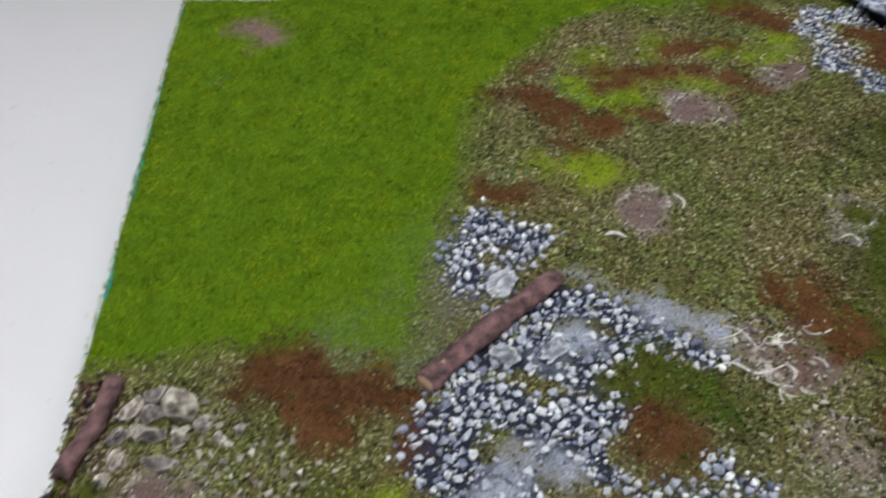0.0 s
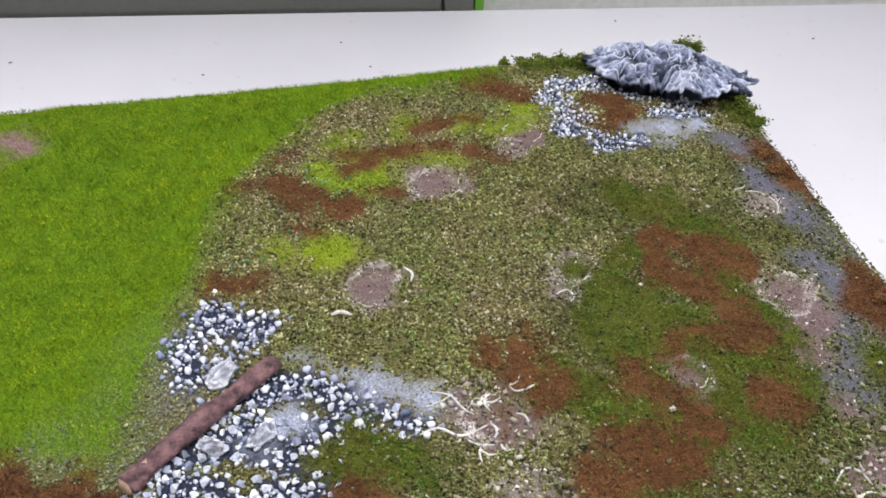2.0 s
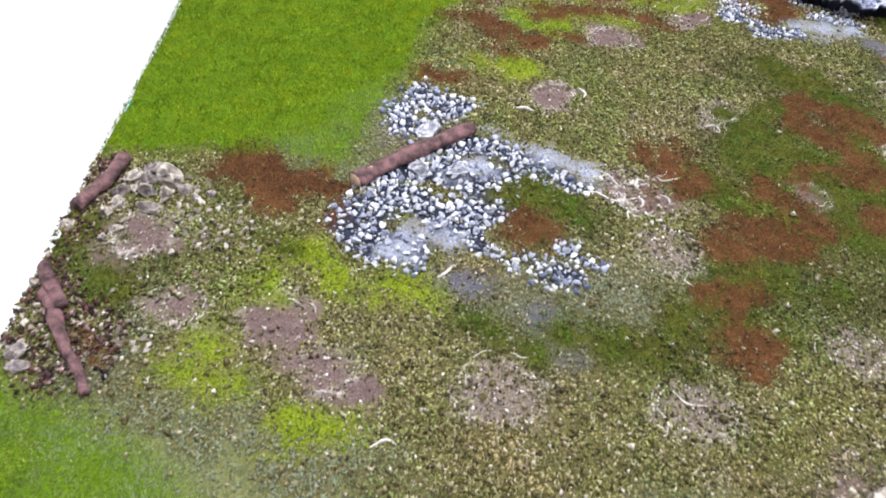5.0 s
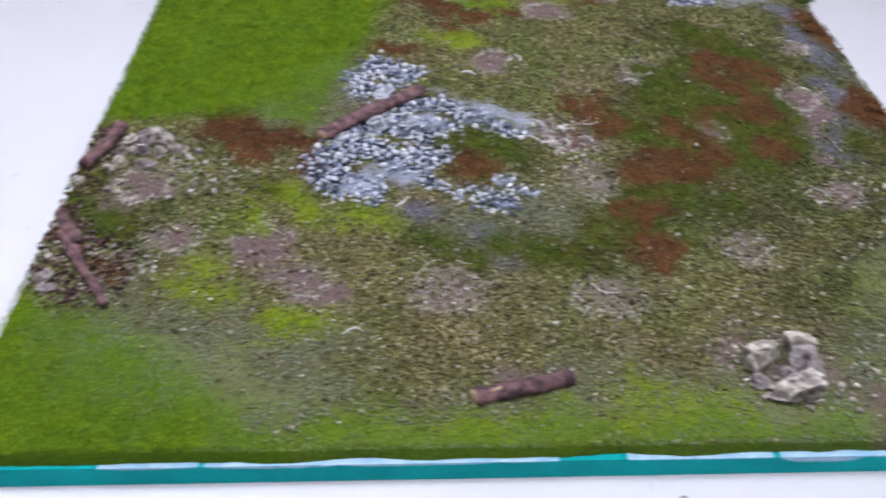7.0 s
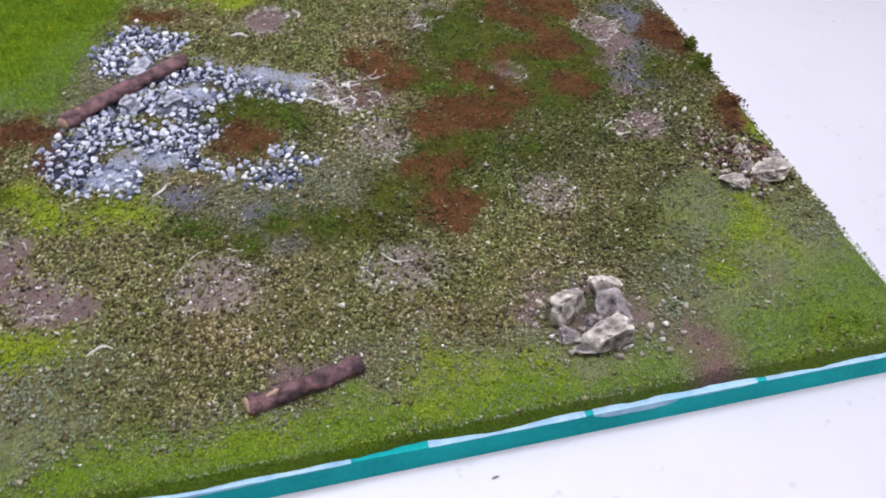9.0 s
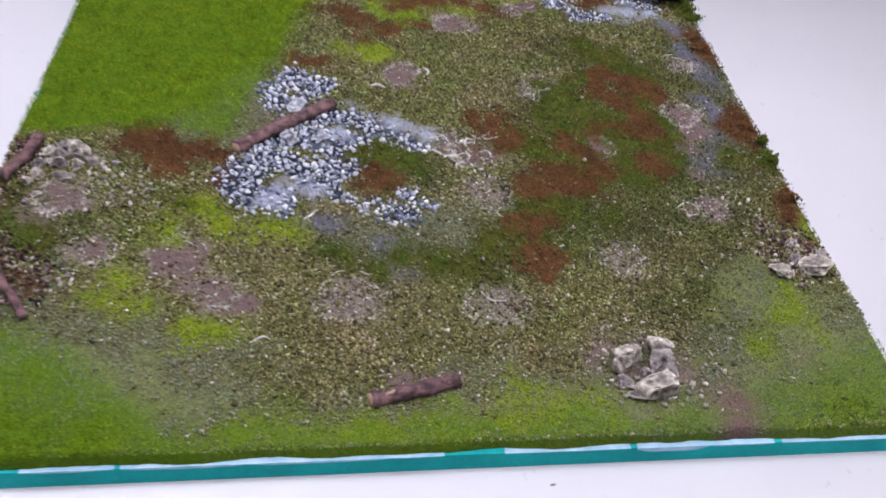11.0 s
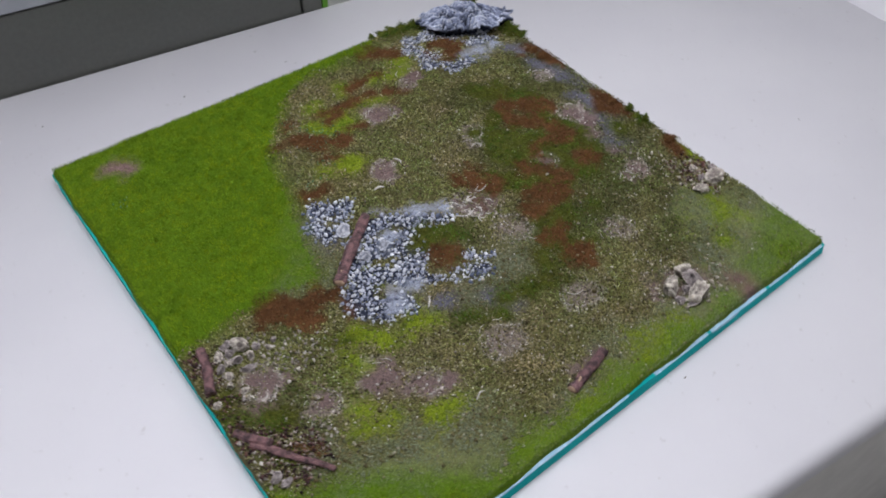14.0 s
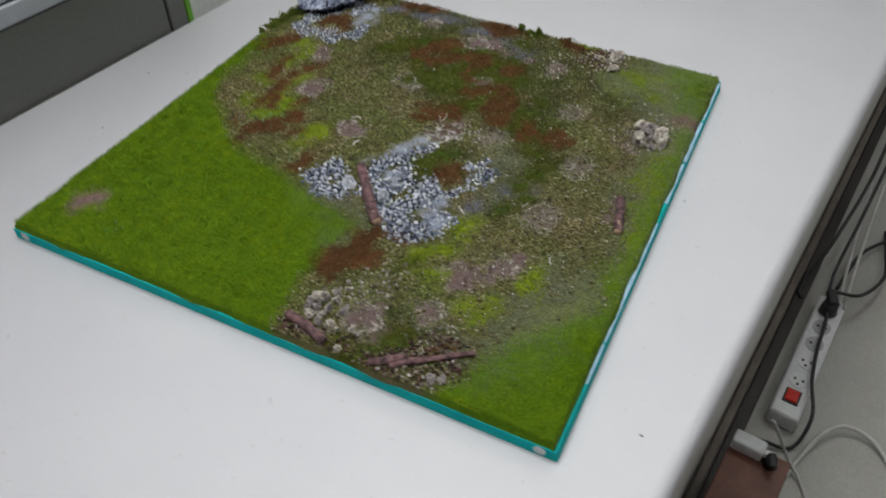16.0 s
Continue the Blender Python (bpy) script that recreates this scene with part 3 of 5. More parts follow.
def zones(x, y):
    z = {"lawn": lawn_mask(x, y), "brown": strokes(x, y, BROWN, 0.006, 0.75, seed=11), "moss": strokes(x, y, MOSS, 0.008, 0.8, seed=12), "lime": strokes(x, y, LIME, 0.010, 0.7, seed=13),
         "gravel": strokes(x, y, GRAVEL, 0.005, seed=14), "slab": strokes(x, y, SLAB, 0.006, 0.8, seed=15), "mud": strokes(x, y, MUD, 0.010, seed=16)}
    z["haze"] = strokes(x, y, HAZE, 0.014, 0.8, seed=27)
    z["dirt"] = strokes(x, y, DIRT, 0.008, 0.9, 19)
    z["bare"] = (1 - 0.97 * z["slab"]) * (1 - 0.94 * z["lime"]) * (1 - 0.93 * z["dirt"]) * (1 - 0.82 * z["haze"])
    pit, rim = np.zeros(np.shape(x)), np.zeros(np.shape(x))
    dent = 0.42 * rough_noise(x, y, 60, 21) + 0.28 * rough_noise(x, y, 210, 22)
    for cx, cy, r in CRATERS:
        d = np.hypot(x - cx, y - cy) / r + dent
        pit = np.maximum(pit, np.clip((1.0 - d) / 0.45, 0, 1))
        arc = np.clip(0.35 + 0.9 * lattice(x, y, 28, 23 + int(cx * 1000)), 0, 1)
        rim = np.maximum(rim, np.exp(-((d - 0.92) / 0.13) ** 2) * arc)
    z["pit"], z["rim"] = np.maximum(pit, 0.85 * z["dirt"]), rim
    return z


def ground_height(x, y, z=None):
    z = z or zones(x, y)
    h = 0.0012 * rough_noise(x, y, 12, 41) + 0.0009 * rough_noise(x, y, 90, 42)
    h = h - 0.0018 * np.exp(-((x - 0.30) ** 2 + (y - 0.12) ** 2) / 0.02) + 0.004 * np.exp(-((x - 0.47) ** 2 + (y - 0.53) ** 2) / 0.008)
    h = h + 0.0014 * z["rim"] - 0.0012 * z["pit"] + 0.001 * z["lawn"] + 0.0016 * z["slab"] + 0.0010 * z["moss"] + 0.001 * z["brown"]
    h = h + (1 - z["lawn"]) * 0.0006 * rough_noise(x, y, 260, 43, 3)
    return h


def blend(c, m, colour):
    return c * (1 - m[..., None]) + np.array(colour) * m[..., None]


def build_ground():
    n = 460
    g = np.linspace(0, SIDE, n)
    x, y = np.meshgrid(g, g, indexing="ij")
    x = x * east_rim(y) / SIDE
    z = zones(x, y)
    h = ground_height(x, y, z)
    # the glued ground stops a little short of the board's rim, unevenly
    for a, b, lo in ((y, x, True), (y, x, False), (x, y, True), (x, y, False)):
        gap = np.clip(0.0008 + 0.0022 * rough_noise(b, 0 * b + (1 if lo else 2), 30, 51), -0.0005, 0.004)
        near = np.clip(1 - (a if lo else (SIDE if a is y else east_rim(y)) - a) / 0.02, 0, 1)
        a += gap * near * (1 if lo else -1)
    rim = np.zeros_like(h)
    for k, drop in ((0, 1.0), (1, 0.55), (2, 0.2)):
        for s in (np.s_[k, :], np.s_[n - 1 - k, :], np.s_[:, k], np.s_[:, n - 1 - k]):
            rim[s] = np.maximum(rim[s], drop)
    h = h * (1 - rim) - 0.0078 * rim
    v = np.stack([x, y, h + LIFT], -1).reshape(-1, 3)
    i, j = np.meshgrid(np.arange(n - 1), np.arange(n - 1), indexing="ij")
    q = np.stack([i * n + j, (i + 1) * n + j, (i + 1) * n + j + 1, i * n + j + 1], -1).reshape(-1, 4)
    m, t, b = material("painted_ground", 0.92)
    at = t.nodes.new("ShaderNodeVertexColor")
    at.layer_name = "paint"
    grit = noise_out(t, 900.0, 6.0, 0.75)
    col = mix(t, 1.0, at.outputs[0], ramp(t, grit, [(0.34, (0.30, 0.30, 0.30)), (0.52, (1, 1, 1)), (0.68, (1.9, 1.85, 1.75))]), "MULTIPLY")
    t.links.new(col, b.inputs["Base Color"])
    bump(t, b, grit, 0.8, 0.0010)
    b.inputs["Specular IOR Level"].default_value = 0.15
    me = mesh_of("ground", v, q, m, True)
    c = np.zeros((n, n, 3)) + (0.105, 0.099, 0.034)
    soil = np.clip(0.5 + 1.3 * rough_noise(x, y, 16, 61), 0, 1)
    c = blend(c, 0.42 * soil, (0.155, 0.118, 0.078))
    c = blend(c, 0.45 * strokes(x, y, WASH, 0.020, 0.8, 20), (0.040, 0.045, 0.012))
    c = blend(c, z["mud"], (0.100, 0.100, 0.130))
    c = blend(c, 0.85 * z["pit"], (0.200, 0.165, 0.150))
    c = blend(c, 0.9 * z["dirt"], (0.130, 0.088, 0.088))
    c = blend(c, 0.75 * z["haze"], (0.150, 0.170, 0.070))
    c = blend(c, z["gravel"], (0.022, 0.027, 0.048))
    c = blend(c, z["lime"], (0.155, 0.205, 0.012))
    c = blend(c, z["moss"], (0.068, 0.078, 0.010))
    c = blend(c, z["brown"], (0.105, 0.046, 0.018))
    brush = np.clip(0.65 + 1.1 * rough_noise(x * 0.45 + y * 0.9, x - y * 0.5, 75, 62), 0, 1)
    c = blend(c, z["slab"] * (0.35 + 0.65 * brush), (0.27, 0.30, 0.385))
    c = blend(c, np.clip(1.3 * z["rim"], 0, 0.95) * np.clip(0.6 + 1.2 * rough_noise(x, y, 260, 63), 0, 1), (0.50, 0.46, 0.43))
    c = blend(c, z["lawn"], (0.080, 0.150, 0.004))
    spot = stroke(x, y, (0.058, 0.559, 0.066, 0.553, 0.013), 0.010, 0.5)
    c = blend(c, spot, (0.17, 0.11, 0.105))
    c = blend(c, stroke(x, y, (0.478, 0.018, 0.476, 0.006, 0.012), 0.010, 0.6), (0.13, 0.085, 0.075))
    att = me.color_attributes.new("paint", "FLOAT_COLOR", "POINT")
    att.data.foreach_set("color", np.concatenate([c.reshape(-1, 3), np.ones((n * n, 1))], 1).astype(np.float32).ravel())
    return part("ground", me, tile, "painted earth skin with pale crater rims and grey mud")


board = box(0.0, SIDE, -0.001, SIDE, 0.0, LIFT - 0.0075)
for v in board.verts:
    if v.co.y < 0.1 and v.co.z < 0.001:
        v.co.y = -0.0030
    if v.co.x > 0.5:
        v.co.x = float(east_rim(v.co.y))
part("foam_board", from_bm("foam_board", board, FOAM_TEAL), tile, "teal foam board with cut sides")


def rim_strip():
    """Chips of pale primer left along the top rim of the sides."""
    bm = bmesh.new()
    rnd = random.Random(8)
    front = [(0.074, 0.122, 0.0014), (0.125, 0.190, 0.0020), (0.190, 0.268, 0.0018), (0.268, 0.300, 0.0007), (0.335, 0.41, 0.0005), (0.414, 0.458, 0.0044), (0.458, 0.500, 0.0013), (0.505, 0.596, 0.0006)]
    for side in range(4):
        u, todo = 0.004, list(front) if side == 0 else []
        while todo or (side and u < SIDE - 0.01):
            ln = rnd.uniform(0.015, 0.09)
            e = min(u + ln, SIDE - 0.003)
            if todo:
                u, e, deep = todo.pop(0)
            if side == 0 or rnd.random() < 0.18:
                if side:
                    deep = rnd.uniform(0.0004, 0.0014) if rnd.random() < 0.75 else rnd.uniform(0.002, 0.0045)
                a = bmesh.new()
                n = max(3, int((e - u) / 0.006))
                pts = [(u + (e - u) * k / n) for k in range(n + 1)]
                for k, p in enumerate(pts):
                    fade = 0.25 + 0.75 * max(0.0, math.sin(math.pi * k / n)) ** 0.5
                    for q in (0.0, 1.0):
                        down = q * deep * fade * rnd.uniform(0.75, 1.1)
                        for w in (-0.0014 - 0.16 * down if side == 0 else -0.0004, 0.004):
                            a.verts.new((p, w, LIFT - 0.0073 - down))
                a.verts.ensure_lookup_table()
                for k in range(n):
                    b0, b1 = 4 * k, 4 * k + 4
                    for f in ((b0, b1, b1 + 2, b0 + 2), (b0 + 1, b0 + 3, b1 + 3, b1 + 1), (b0, b0 + 1, b1 + 1, b1), (b0 + 2, b1 + 2, b1 + 3, b0 + 3)):
                        a.faces.new([a.verts[i] for i in f])
                turn = Matrix.Translation((SIDE / 2, SIDE / 2, 0)) @ Matrix.Rotation(side * math.pi / 2, 4, "Z") @ Matrix.Translation((-SIDE / 2, -SIDE / 2, 0))
                a.transform(turn)
                me = bpy.data.meshes.new("tmp"); a.to_mesh(me); a.free(); bm.from_mesh(me); bpy.data.meshes.remove(me)
            u = e + rnd.uniform(0.002, 0.03)
    return bm


part("primer", from_bm("primer", rim_strip(), PRIMER_BLUE), tile, "chipped pale blue primer along the top rim")
build_ground()


def sow(count, density, seed, specs=None):
    """Random places on the tile, kept where density(zones) is above chance."""
    rnd = np.random.RandomState(seed)
    x, y = rnd.uniform(0.002, SIDE - 0.002, count), rnd.uniform(0.002, SIDE - 0.002, count)
    x = x * east_rim(y) / SIDE
    if specs:
        near = np.minimum.reduce([distance(x, y, s) for s in specs]) < 0.025
        x, y, count = x[near], y[near], int(near.sum())
    z = zones(x, y)
    keep = rnd.uniform(0, 1, count) < density(z, x, y)
    z = {k: v[keep] for k, v in z.items()}
    return x[keep], y[keep], ground_height(x[keep], y[keep], z), rnd


def turn_rows(a, b, c):
    """Rotation matrices for arrays of angles."""
    ca, sa, cb, sb, cc, sc = np.cos(a), np.sin(a), np.cos(b), np.sin(b), np.cos(c), np.sin(c)
    return np.stack([np.stack([ca * cb, ca * sb * sc - sa * cc, ca * sb * cc + sa * sc], -1), np.stack([sa * cb, sa * sb * sc + ca * cc, sa * sb * cc - ca * sc], -1), np.stack([-sb, cb * sc, cb * cc], -1)], -2)


OCTA = np.array([(1, 0, 0), (-1, 0, 0), (0, 1, 0), (0, -1, 0), (0, 0, 1), (0, 0, -1)], float)
OCTA_F = np.array([(0, 2, 4), (2, 1, 4), (1, 3, 4), (3, 0, 4), (2, 0, 5), (1, 2, 5), (3, 1, 5), (0, 3, 5)])
TETRA = np.array([(1, 1, 1), (-1, -1, 1), (-1, 1, -1), (1, -1, -1)], float) * 0.75
TETRA_F = np.array([(0, 1, 2), (0, 3, 1), (0, 2, 3), (1, 3, 2)])


def scatter(name, x, y, h, rnd, size, shape, mat, label, flat=0.7, lift=0.3, jag=0.35, stretch=0.3):
    base, faces = shape
    n, k = len(x), len(base)
    s = size[0] * (size[1] / size[0]) ** rnd.uniform(0, 1, n)
    dims = s[:, None] * (1 + stretch * rnd.uniform(-1, 1, (n, 3)))
    v = base[None] * (1 + jag * rnd.uniform(-1, 1, (n, k, 1))) * dims[:, None]
    r = turn_rows(*rnd.uniform(0, 2 * np.pi, (3, n)))
    v = np.einsum("nij,nkj->nki", r, v)
    v[..., 2] *= flat
    v += np.stack([x, y, h + LIFT + s * lift], -1)[:, None]
    f = faces[None] + (np.arange(n) * k)[:, None, None]
    ob = part(name, mesh_of(name, v.reshape(-1, 3), f.reshape(-1, 3), mat), tile, label)
    return tagged(ob, kind="stuff")


def blades(name, x, y, h, rnd, tall, wide, mat, label, lean=0.9):
    n = len(x)
    a = rnd.uniform(0, 2 * np.pi, n)
    t = rnd.uniform(0.1, lean, n)
    d = rnd.uniform(0, 2 * np.pi, n)
    ln = tall[0] + (tall[1] - tall[0]) * rnd.uniform(0, 1, n)
    side = np.stack([np.cos(a), np.sin(a), 0 * a], -1) * wide / 2
    tip = np.stack([np.cos(d) * np.sin(t), np.sin(d) * np.sin(t), np.cos(t)], -1) * ln[:, None]
    o = np.stack([x, y, h + LIFT - 0.0004], -1)
    v = np.stack([o - side, o + side, o + tip], 1)
    f = np.arange(3 * n).reshape(-1, 3)
    return tagged(part(name, mesh_of(name, v.reshape(-1, 3), f, mat), tile, label), kind="stuff")


DUST = [(0.165, 0.285, 0.178, 0.345, 0.012), (0.120, 0.285, 0.160, 0.275, 0.010), (0.060, 0.078, 0.165, 0.045, 0.034), (0.46, 0.030, 0.575, 0.070, 0.034), (0.535, 0.100, 0.590, 0.050, 0.030), (0.315, 0.022, 0.41, 0.022, 0.026), (0.19, 0.008, 0.30, 0.010, 0.014), (0.27, 0.165, 0.33, 0.18, 0.02)]


def dusted(ob, x, y, corners, specs=DUST):
    """A veil of pale airbrushed paint and a dark wash over some places, as masks on the pieces."""
    att = ob.data.attributes.new("wash", "FLOAT", "POINT")
    att.data.foreach_set("value", np.repeat(0.8 * strokes(x, y, WASH, 0.020, 0.8, 20), corners).astype(np.float32))
    d = 0.85 * strokes(x, y, specs, 0.022, 0.8, 17)
    att = ob.data.attributes.new("dust", "FLOAT", "POINT")
    att.data.foreach_set("value", np.repeat(d, corners).astype(np.float32))
    return ob


def not_hill(x, y):
    return 1 - stroke(x, y, (0.535, 0.560, 0.590, 0.540, 0.022), 0.003, 0.2)


SPOTS = [(0.058, 0.559, 0.066, 0.553, 0.011), (0.478, 0.018, 0.476, 0.006, 0.010)]
x, y, h, rnd = sow(560000, lambda z, x, y: np.maximum(z["lawn"], 0.5 * z["haze"]) * (1 - 0.9 * strokes(x, y, SPOTS, 0.010, 0.6, 24)), 101)
dusted(blades("lawn", x, y, h + 0.0007 * rough_noise(x, y, 110, 73), rnd, (0.0010, 0.0030), 0.00065, LAWN, "short bright green static grass", 1.1), x, y, 3)
x, y, h, rnd = sow(260000, lambda z, x, y: np.clip((1 - z["lawn"]) * (1 - 0.93 * z["gravel"]) * (1 - 0.96 * z["brown"]) * (1 - 0.88 * z["moss"]) * (1 - 0.92 * z["mud"]) * (1 - 0.75 * z["pit"]) * z["bare"] * (0.95 + 0.7 * rough_noise(x, y, 20, 71)), 0, 1) * not_hill(x, y), 102)
dusted(scatter("ground_scatter", x, y, h, rnd, (0.00042, 0.00115), (TETRA, TETRA_F), GRAINS, "olive and straw coloured scatter granules", 0.75, 0.45), x, y, 4)
x, y, h, rnd = sow(330000, lambda z, x, y: z["brown"] * (1 - z["lawn"] * 0.4) * np.clip(0.75 + 0.9 * rough_noise(x, y, 90, 74), 0, 1), 103, BROWN)
dusted(scatter("brown_turf", x, y, h + 0.0016 * (1 + 1.4 * rough_noise(x, y, 95, 82)), rnd, (0.0003, 0.0007), (OCTA, OCTA_F), BROWN_TURF, "rust brown foam turf", 0.9, 0.9), x, y, 6, [(0.085, 0.285, 0.150, 0.258, 0.012), (0.256, 0.227, 0.264, 0.222, 0.008), (0.592, 0.327, 0.596, 0.29, 0.008)])
x, y, h, rnd = sow(300000, lambda z, x, y: z["moss"] * np.clip(0.75 + 0.9 * rough_noise(x, y, 70, 72), 0, 1) * (1 - 0.8 * z["brown"]), 104, MOSS)
scatter("moss_turf", x, y, h + 0.0016 * (1 + 1.4 * rough_noise(x, y, 95, 81)), rnd, (0.0003, 0.0008), (OCTA, OCTA_F), MOSS_TURF, "mossy green foam turf", 0.9, 0.9)
x, y, h, rnd = sow(170000, lambda z, x, y: z["lime"] * (1 - z["brown"]) * np.clip(0.8 + 0.9 * rough_noise(x, y, 60, 75), 0, 1) * (1 - z["lawn"]), 105, LIME)
scatter("lime_turf", x, y, h, rnd, (0.0004, 0.0009), (OCTA, OCTA_F), LIME_TURF, "yellow-green fine turf", 0.9, 0.6)
TEAL = [(0.250, 0.505, 0.262, 0.497, 0.006), (0.268, 0.478, 0.292, 0.462, 0.007), (0.255, 0.455, 0.262, 0.450, 0.004), (0.215, 0.405, 0.225, 0.398, 0.006), (0.247, 0.425, 0.254, 0.420, 0.004), (0.040, 0.500, 0.045, 0.497, 0.003)]
x, y, h, rnd = sow(60000, lambda z, x, y: 0.6 * strokes(x, y, TEAL, 0.006, 0.8, 26), 111, TEAL)
scatter("teal_flock", x, y, h + 0.0006, rnd, (0.0004, 0.0010), (OCTA, OCTA_F), TEAL_FLOCK, "pale teal flock dusted over the grass", 0.8, 0.8)
x, y, h, rnd = sow(60000, lambda z, x, y: np.clip(z["gravel"] - 0.8 * z["slab"], 0, 1) * 0.65 * (1 - z["brown"]) * (1 - z["moss"]) * not_hill(x, y), 106, GRAVEL)
scatter("fine_gravel", x, y, h, rnd, (0.0007, 0.0015), (OCTA, OCTA_F), GRAVEL_STUFF, "small pale gravel", 0.8, 0.4)
# dark and rusty litter heaped along the west rim
x, y, h, rnd = sow(90000, lambda z, x, y: np.maximum(0.8 * strokes(x, y, [(0.006, 0.165, 0.045, 0.125, 0.013), (0.010, 0.205, 0.015, 0.265, 0.008), (0.02, 0.12, 0.03, 0.105, 0.008)], 0.006, 0.7, 18), 0.5 * strokes(x, y, [(0.562, 0.172, 0.590, 0.146, 0.012), (0.556, 0.150, 0.575, 0.132, 0.008)], 0.006, 0.7, 18)), 107)
LITTER = islands("dead_leaf_litter", [(0.0, (0.018, 0.010, 0.012)), (0.5, (0.070, 0.036, 0.040)), (0.78, (0.15, 0.070, 0.055)), (0.93, (0.30, 0.24, 0.22)), (1.0, (0.55, 0.50, 0.48))], 0.9)
scatter("leaf_litter", x, y, h, rnd, (0.0007, 0.0019), (TETRA, TETRA_F), LITTER, "dark purplish and rusty leaf litter", 0.8, 0.9)
# coarse straw and bark bits, thickest over the southern half
STRAW = islands("straw_bits", [(0.0, (0.065, 0.052, 0.026)), (0.4, (0.13, 0.11, 0.05)), (0.75, (0.23, 0.20, 0.11)), (0.95, (0.36, 0.33, 0.23)), (1.0, (0.60, 0.56, 0.50))], 0.9)
DRY_GRASS = islands("dry_grass", [(0.0, (0.085, 0.088, 0.026)), (0.4, (0.200, 0.200, 0.062)), (0.75, (0.320, 0.305, 0.125)), (1.0, (0.50, 0.47, 0.31))], 0.9, [((0.66, 0.95, 0.55), 20.0), ((1.02, 0.88, 1.2), 26.0)], veil=(0.22, 0.25, 0.16), wash=(0.45, 0.52, 0.40))
x, y, h, rnd = sow(170000, lambda z, x, y: np.clip((0.15 + 0.85 * np.clip((0.30 - y) / 0.10, 0, 1)) * (1 - z["lawn"]) * (1 - z["gravel"]) * (1 - 0.95 * z["brown"]) * (1 - 0.8 * z["moss"]) * (1 - 0.7 * z["mud"]) * (1 - 0.75 * z["pit"]) * z["bare"] * (0.65 + 0.9 * rough_noise(x, y, 26, 77)), 0, 1) * not_hill(x, y), 110)
dusted(blades("dry_grass", x, y, h + 0.0006, rnd, (0.0016, 0.0036), 0.0006, DRY_GRASS, "short olive and straw fibres lying flat", 1.5), x, y, 3)
x, y, h, rnd = sow(42000, lambda z, x, y: np.clip((0.16 + 0.34 * np.clip((0.32 - y) / 0.15, 0, 1) + 0.35 * z["rim"]) * (1 - z["lawn"]) * (1 - z["gravel"]) * (1 - 0.9 * z["brown"]) * (1 - 0.8 * z["moss"]) * (1 - 0.8 * z["mud"]) * z["bare"] * (0.7 + 0.9 * rough_noise(x, y, 30, 76)), 0, 1) * not_hill(x, y), 108)
dusted(scatter("straw_bits", x, y, h, rnd, (0.0007, 0.0016), (TETRA, TETRA_F), STRAW, "coarse straw and bark bits", 0.6, 0.7, 0.4, 0.6), x, y, 4)

# pale grit round the craters and over bare earth
GRIT = islands("pale_grit", [(0.0, (0.05, 0.038, 0.038)), (0.35, (0.16, 0.125, 0.12)), (0.7, (0.48, 0.44, 0.42)), (1.0, (0.80, 0.77, 0.75))], 0.9)
x, y, h, rnd = sow(150000, lambda z, x, y: np.clip(0.46 * z["pit"] * (1 - 0.75 * z["dirt"]) + 0.95 * z["rim"] + 0.06 * z["mud"] + 0.06 * np.clip((0.28 - y) / 0.1, 0, 1), 0, 1) * (1 - z["lawn"]) * (1 - 0.93 * z["brown"]) * (1 - z["moss"]) * (1 - z["gravel"]) * (1 - 0.9 * z["haze"]) * (1 - 0.9 * z["lime"]) * np.clip(0.75 + 0.9 * rough_noise(x, y, 60, 78), 0, 1), 109)
scatter("pale_grit", x, y, h, rnd, (0.00035, 0.0011), (TETRA, TETRA_F), GRIT, "pale grit round craters and on bare earth", 0.7, 0.5, 0.4, 0.6)


# ---- gravel: stones that can be told apart ----
def rock_verts(rnd, cuts=2, jag=0.22, lo=0.45, hi=0.8, count=10):
    """An angular pebble or rock: a subdivided octahedron, dented and planed."""
    bm = bmesh.new()
    bmesh.ops.create_icosphere(bm, subdivisions=cuts, radius=1.0)
    planes = [(Vector((rnd.gauss(0, 1), rnd.gauss(0, 1), rnd.gauss(0, 1))).normalized(), rnd.uniform(lo, hi)) for _ in range(count)]
    for v in bm.verts:
        c = v.co.copy()
        for n, d in planes:
            over = c.dot(n) - d
            if over > 0:
                c -= n * over
        v.co = c * (1 + jag * (noise.noise(c * 2.3 + Vector((rnd.random() * 0.01, 0, 0))) + 0.5 * noise.noise(c * 6)))
    return bm


def shard(rnd, count=11):
    """An angular stone: the hull of a few random points."""
    bm = bmesh.new()
    for _ in range(count):
        v = Vector((rnd.gauss(0, 1), rnd.gauss(0, 1), rnd.gauss(0, 1))).normalized() * rnd.uniform(0.75, 1.05)
        bm.verts.new((v.x, v.y, v.z))
    out = bmesh.ops.convex_hull(bm, input=bm.verts[:])
    bmesh.ops.delete(bm, geom=[g for g in out["geom_interior"] if isinstance(g, bmesh.types.BMVert)], context="VERTS")
    return bm


rnd_rock = random.Random(77)
STONES = [from_bm("stone", shard(rnd_rock), GRAVEL_WHITE) for _ in range(14)]
CHIPS = [from_bm("chip", shard(rnd_rock, 9), CHIP_PALE) for _ in range(10)]


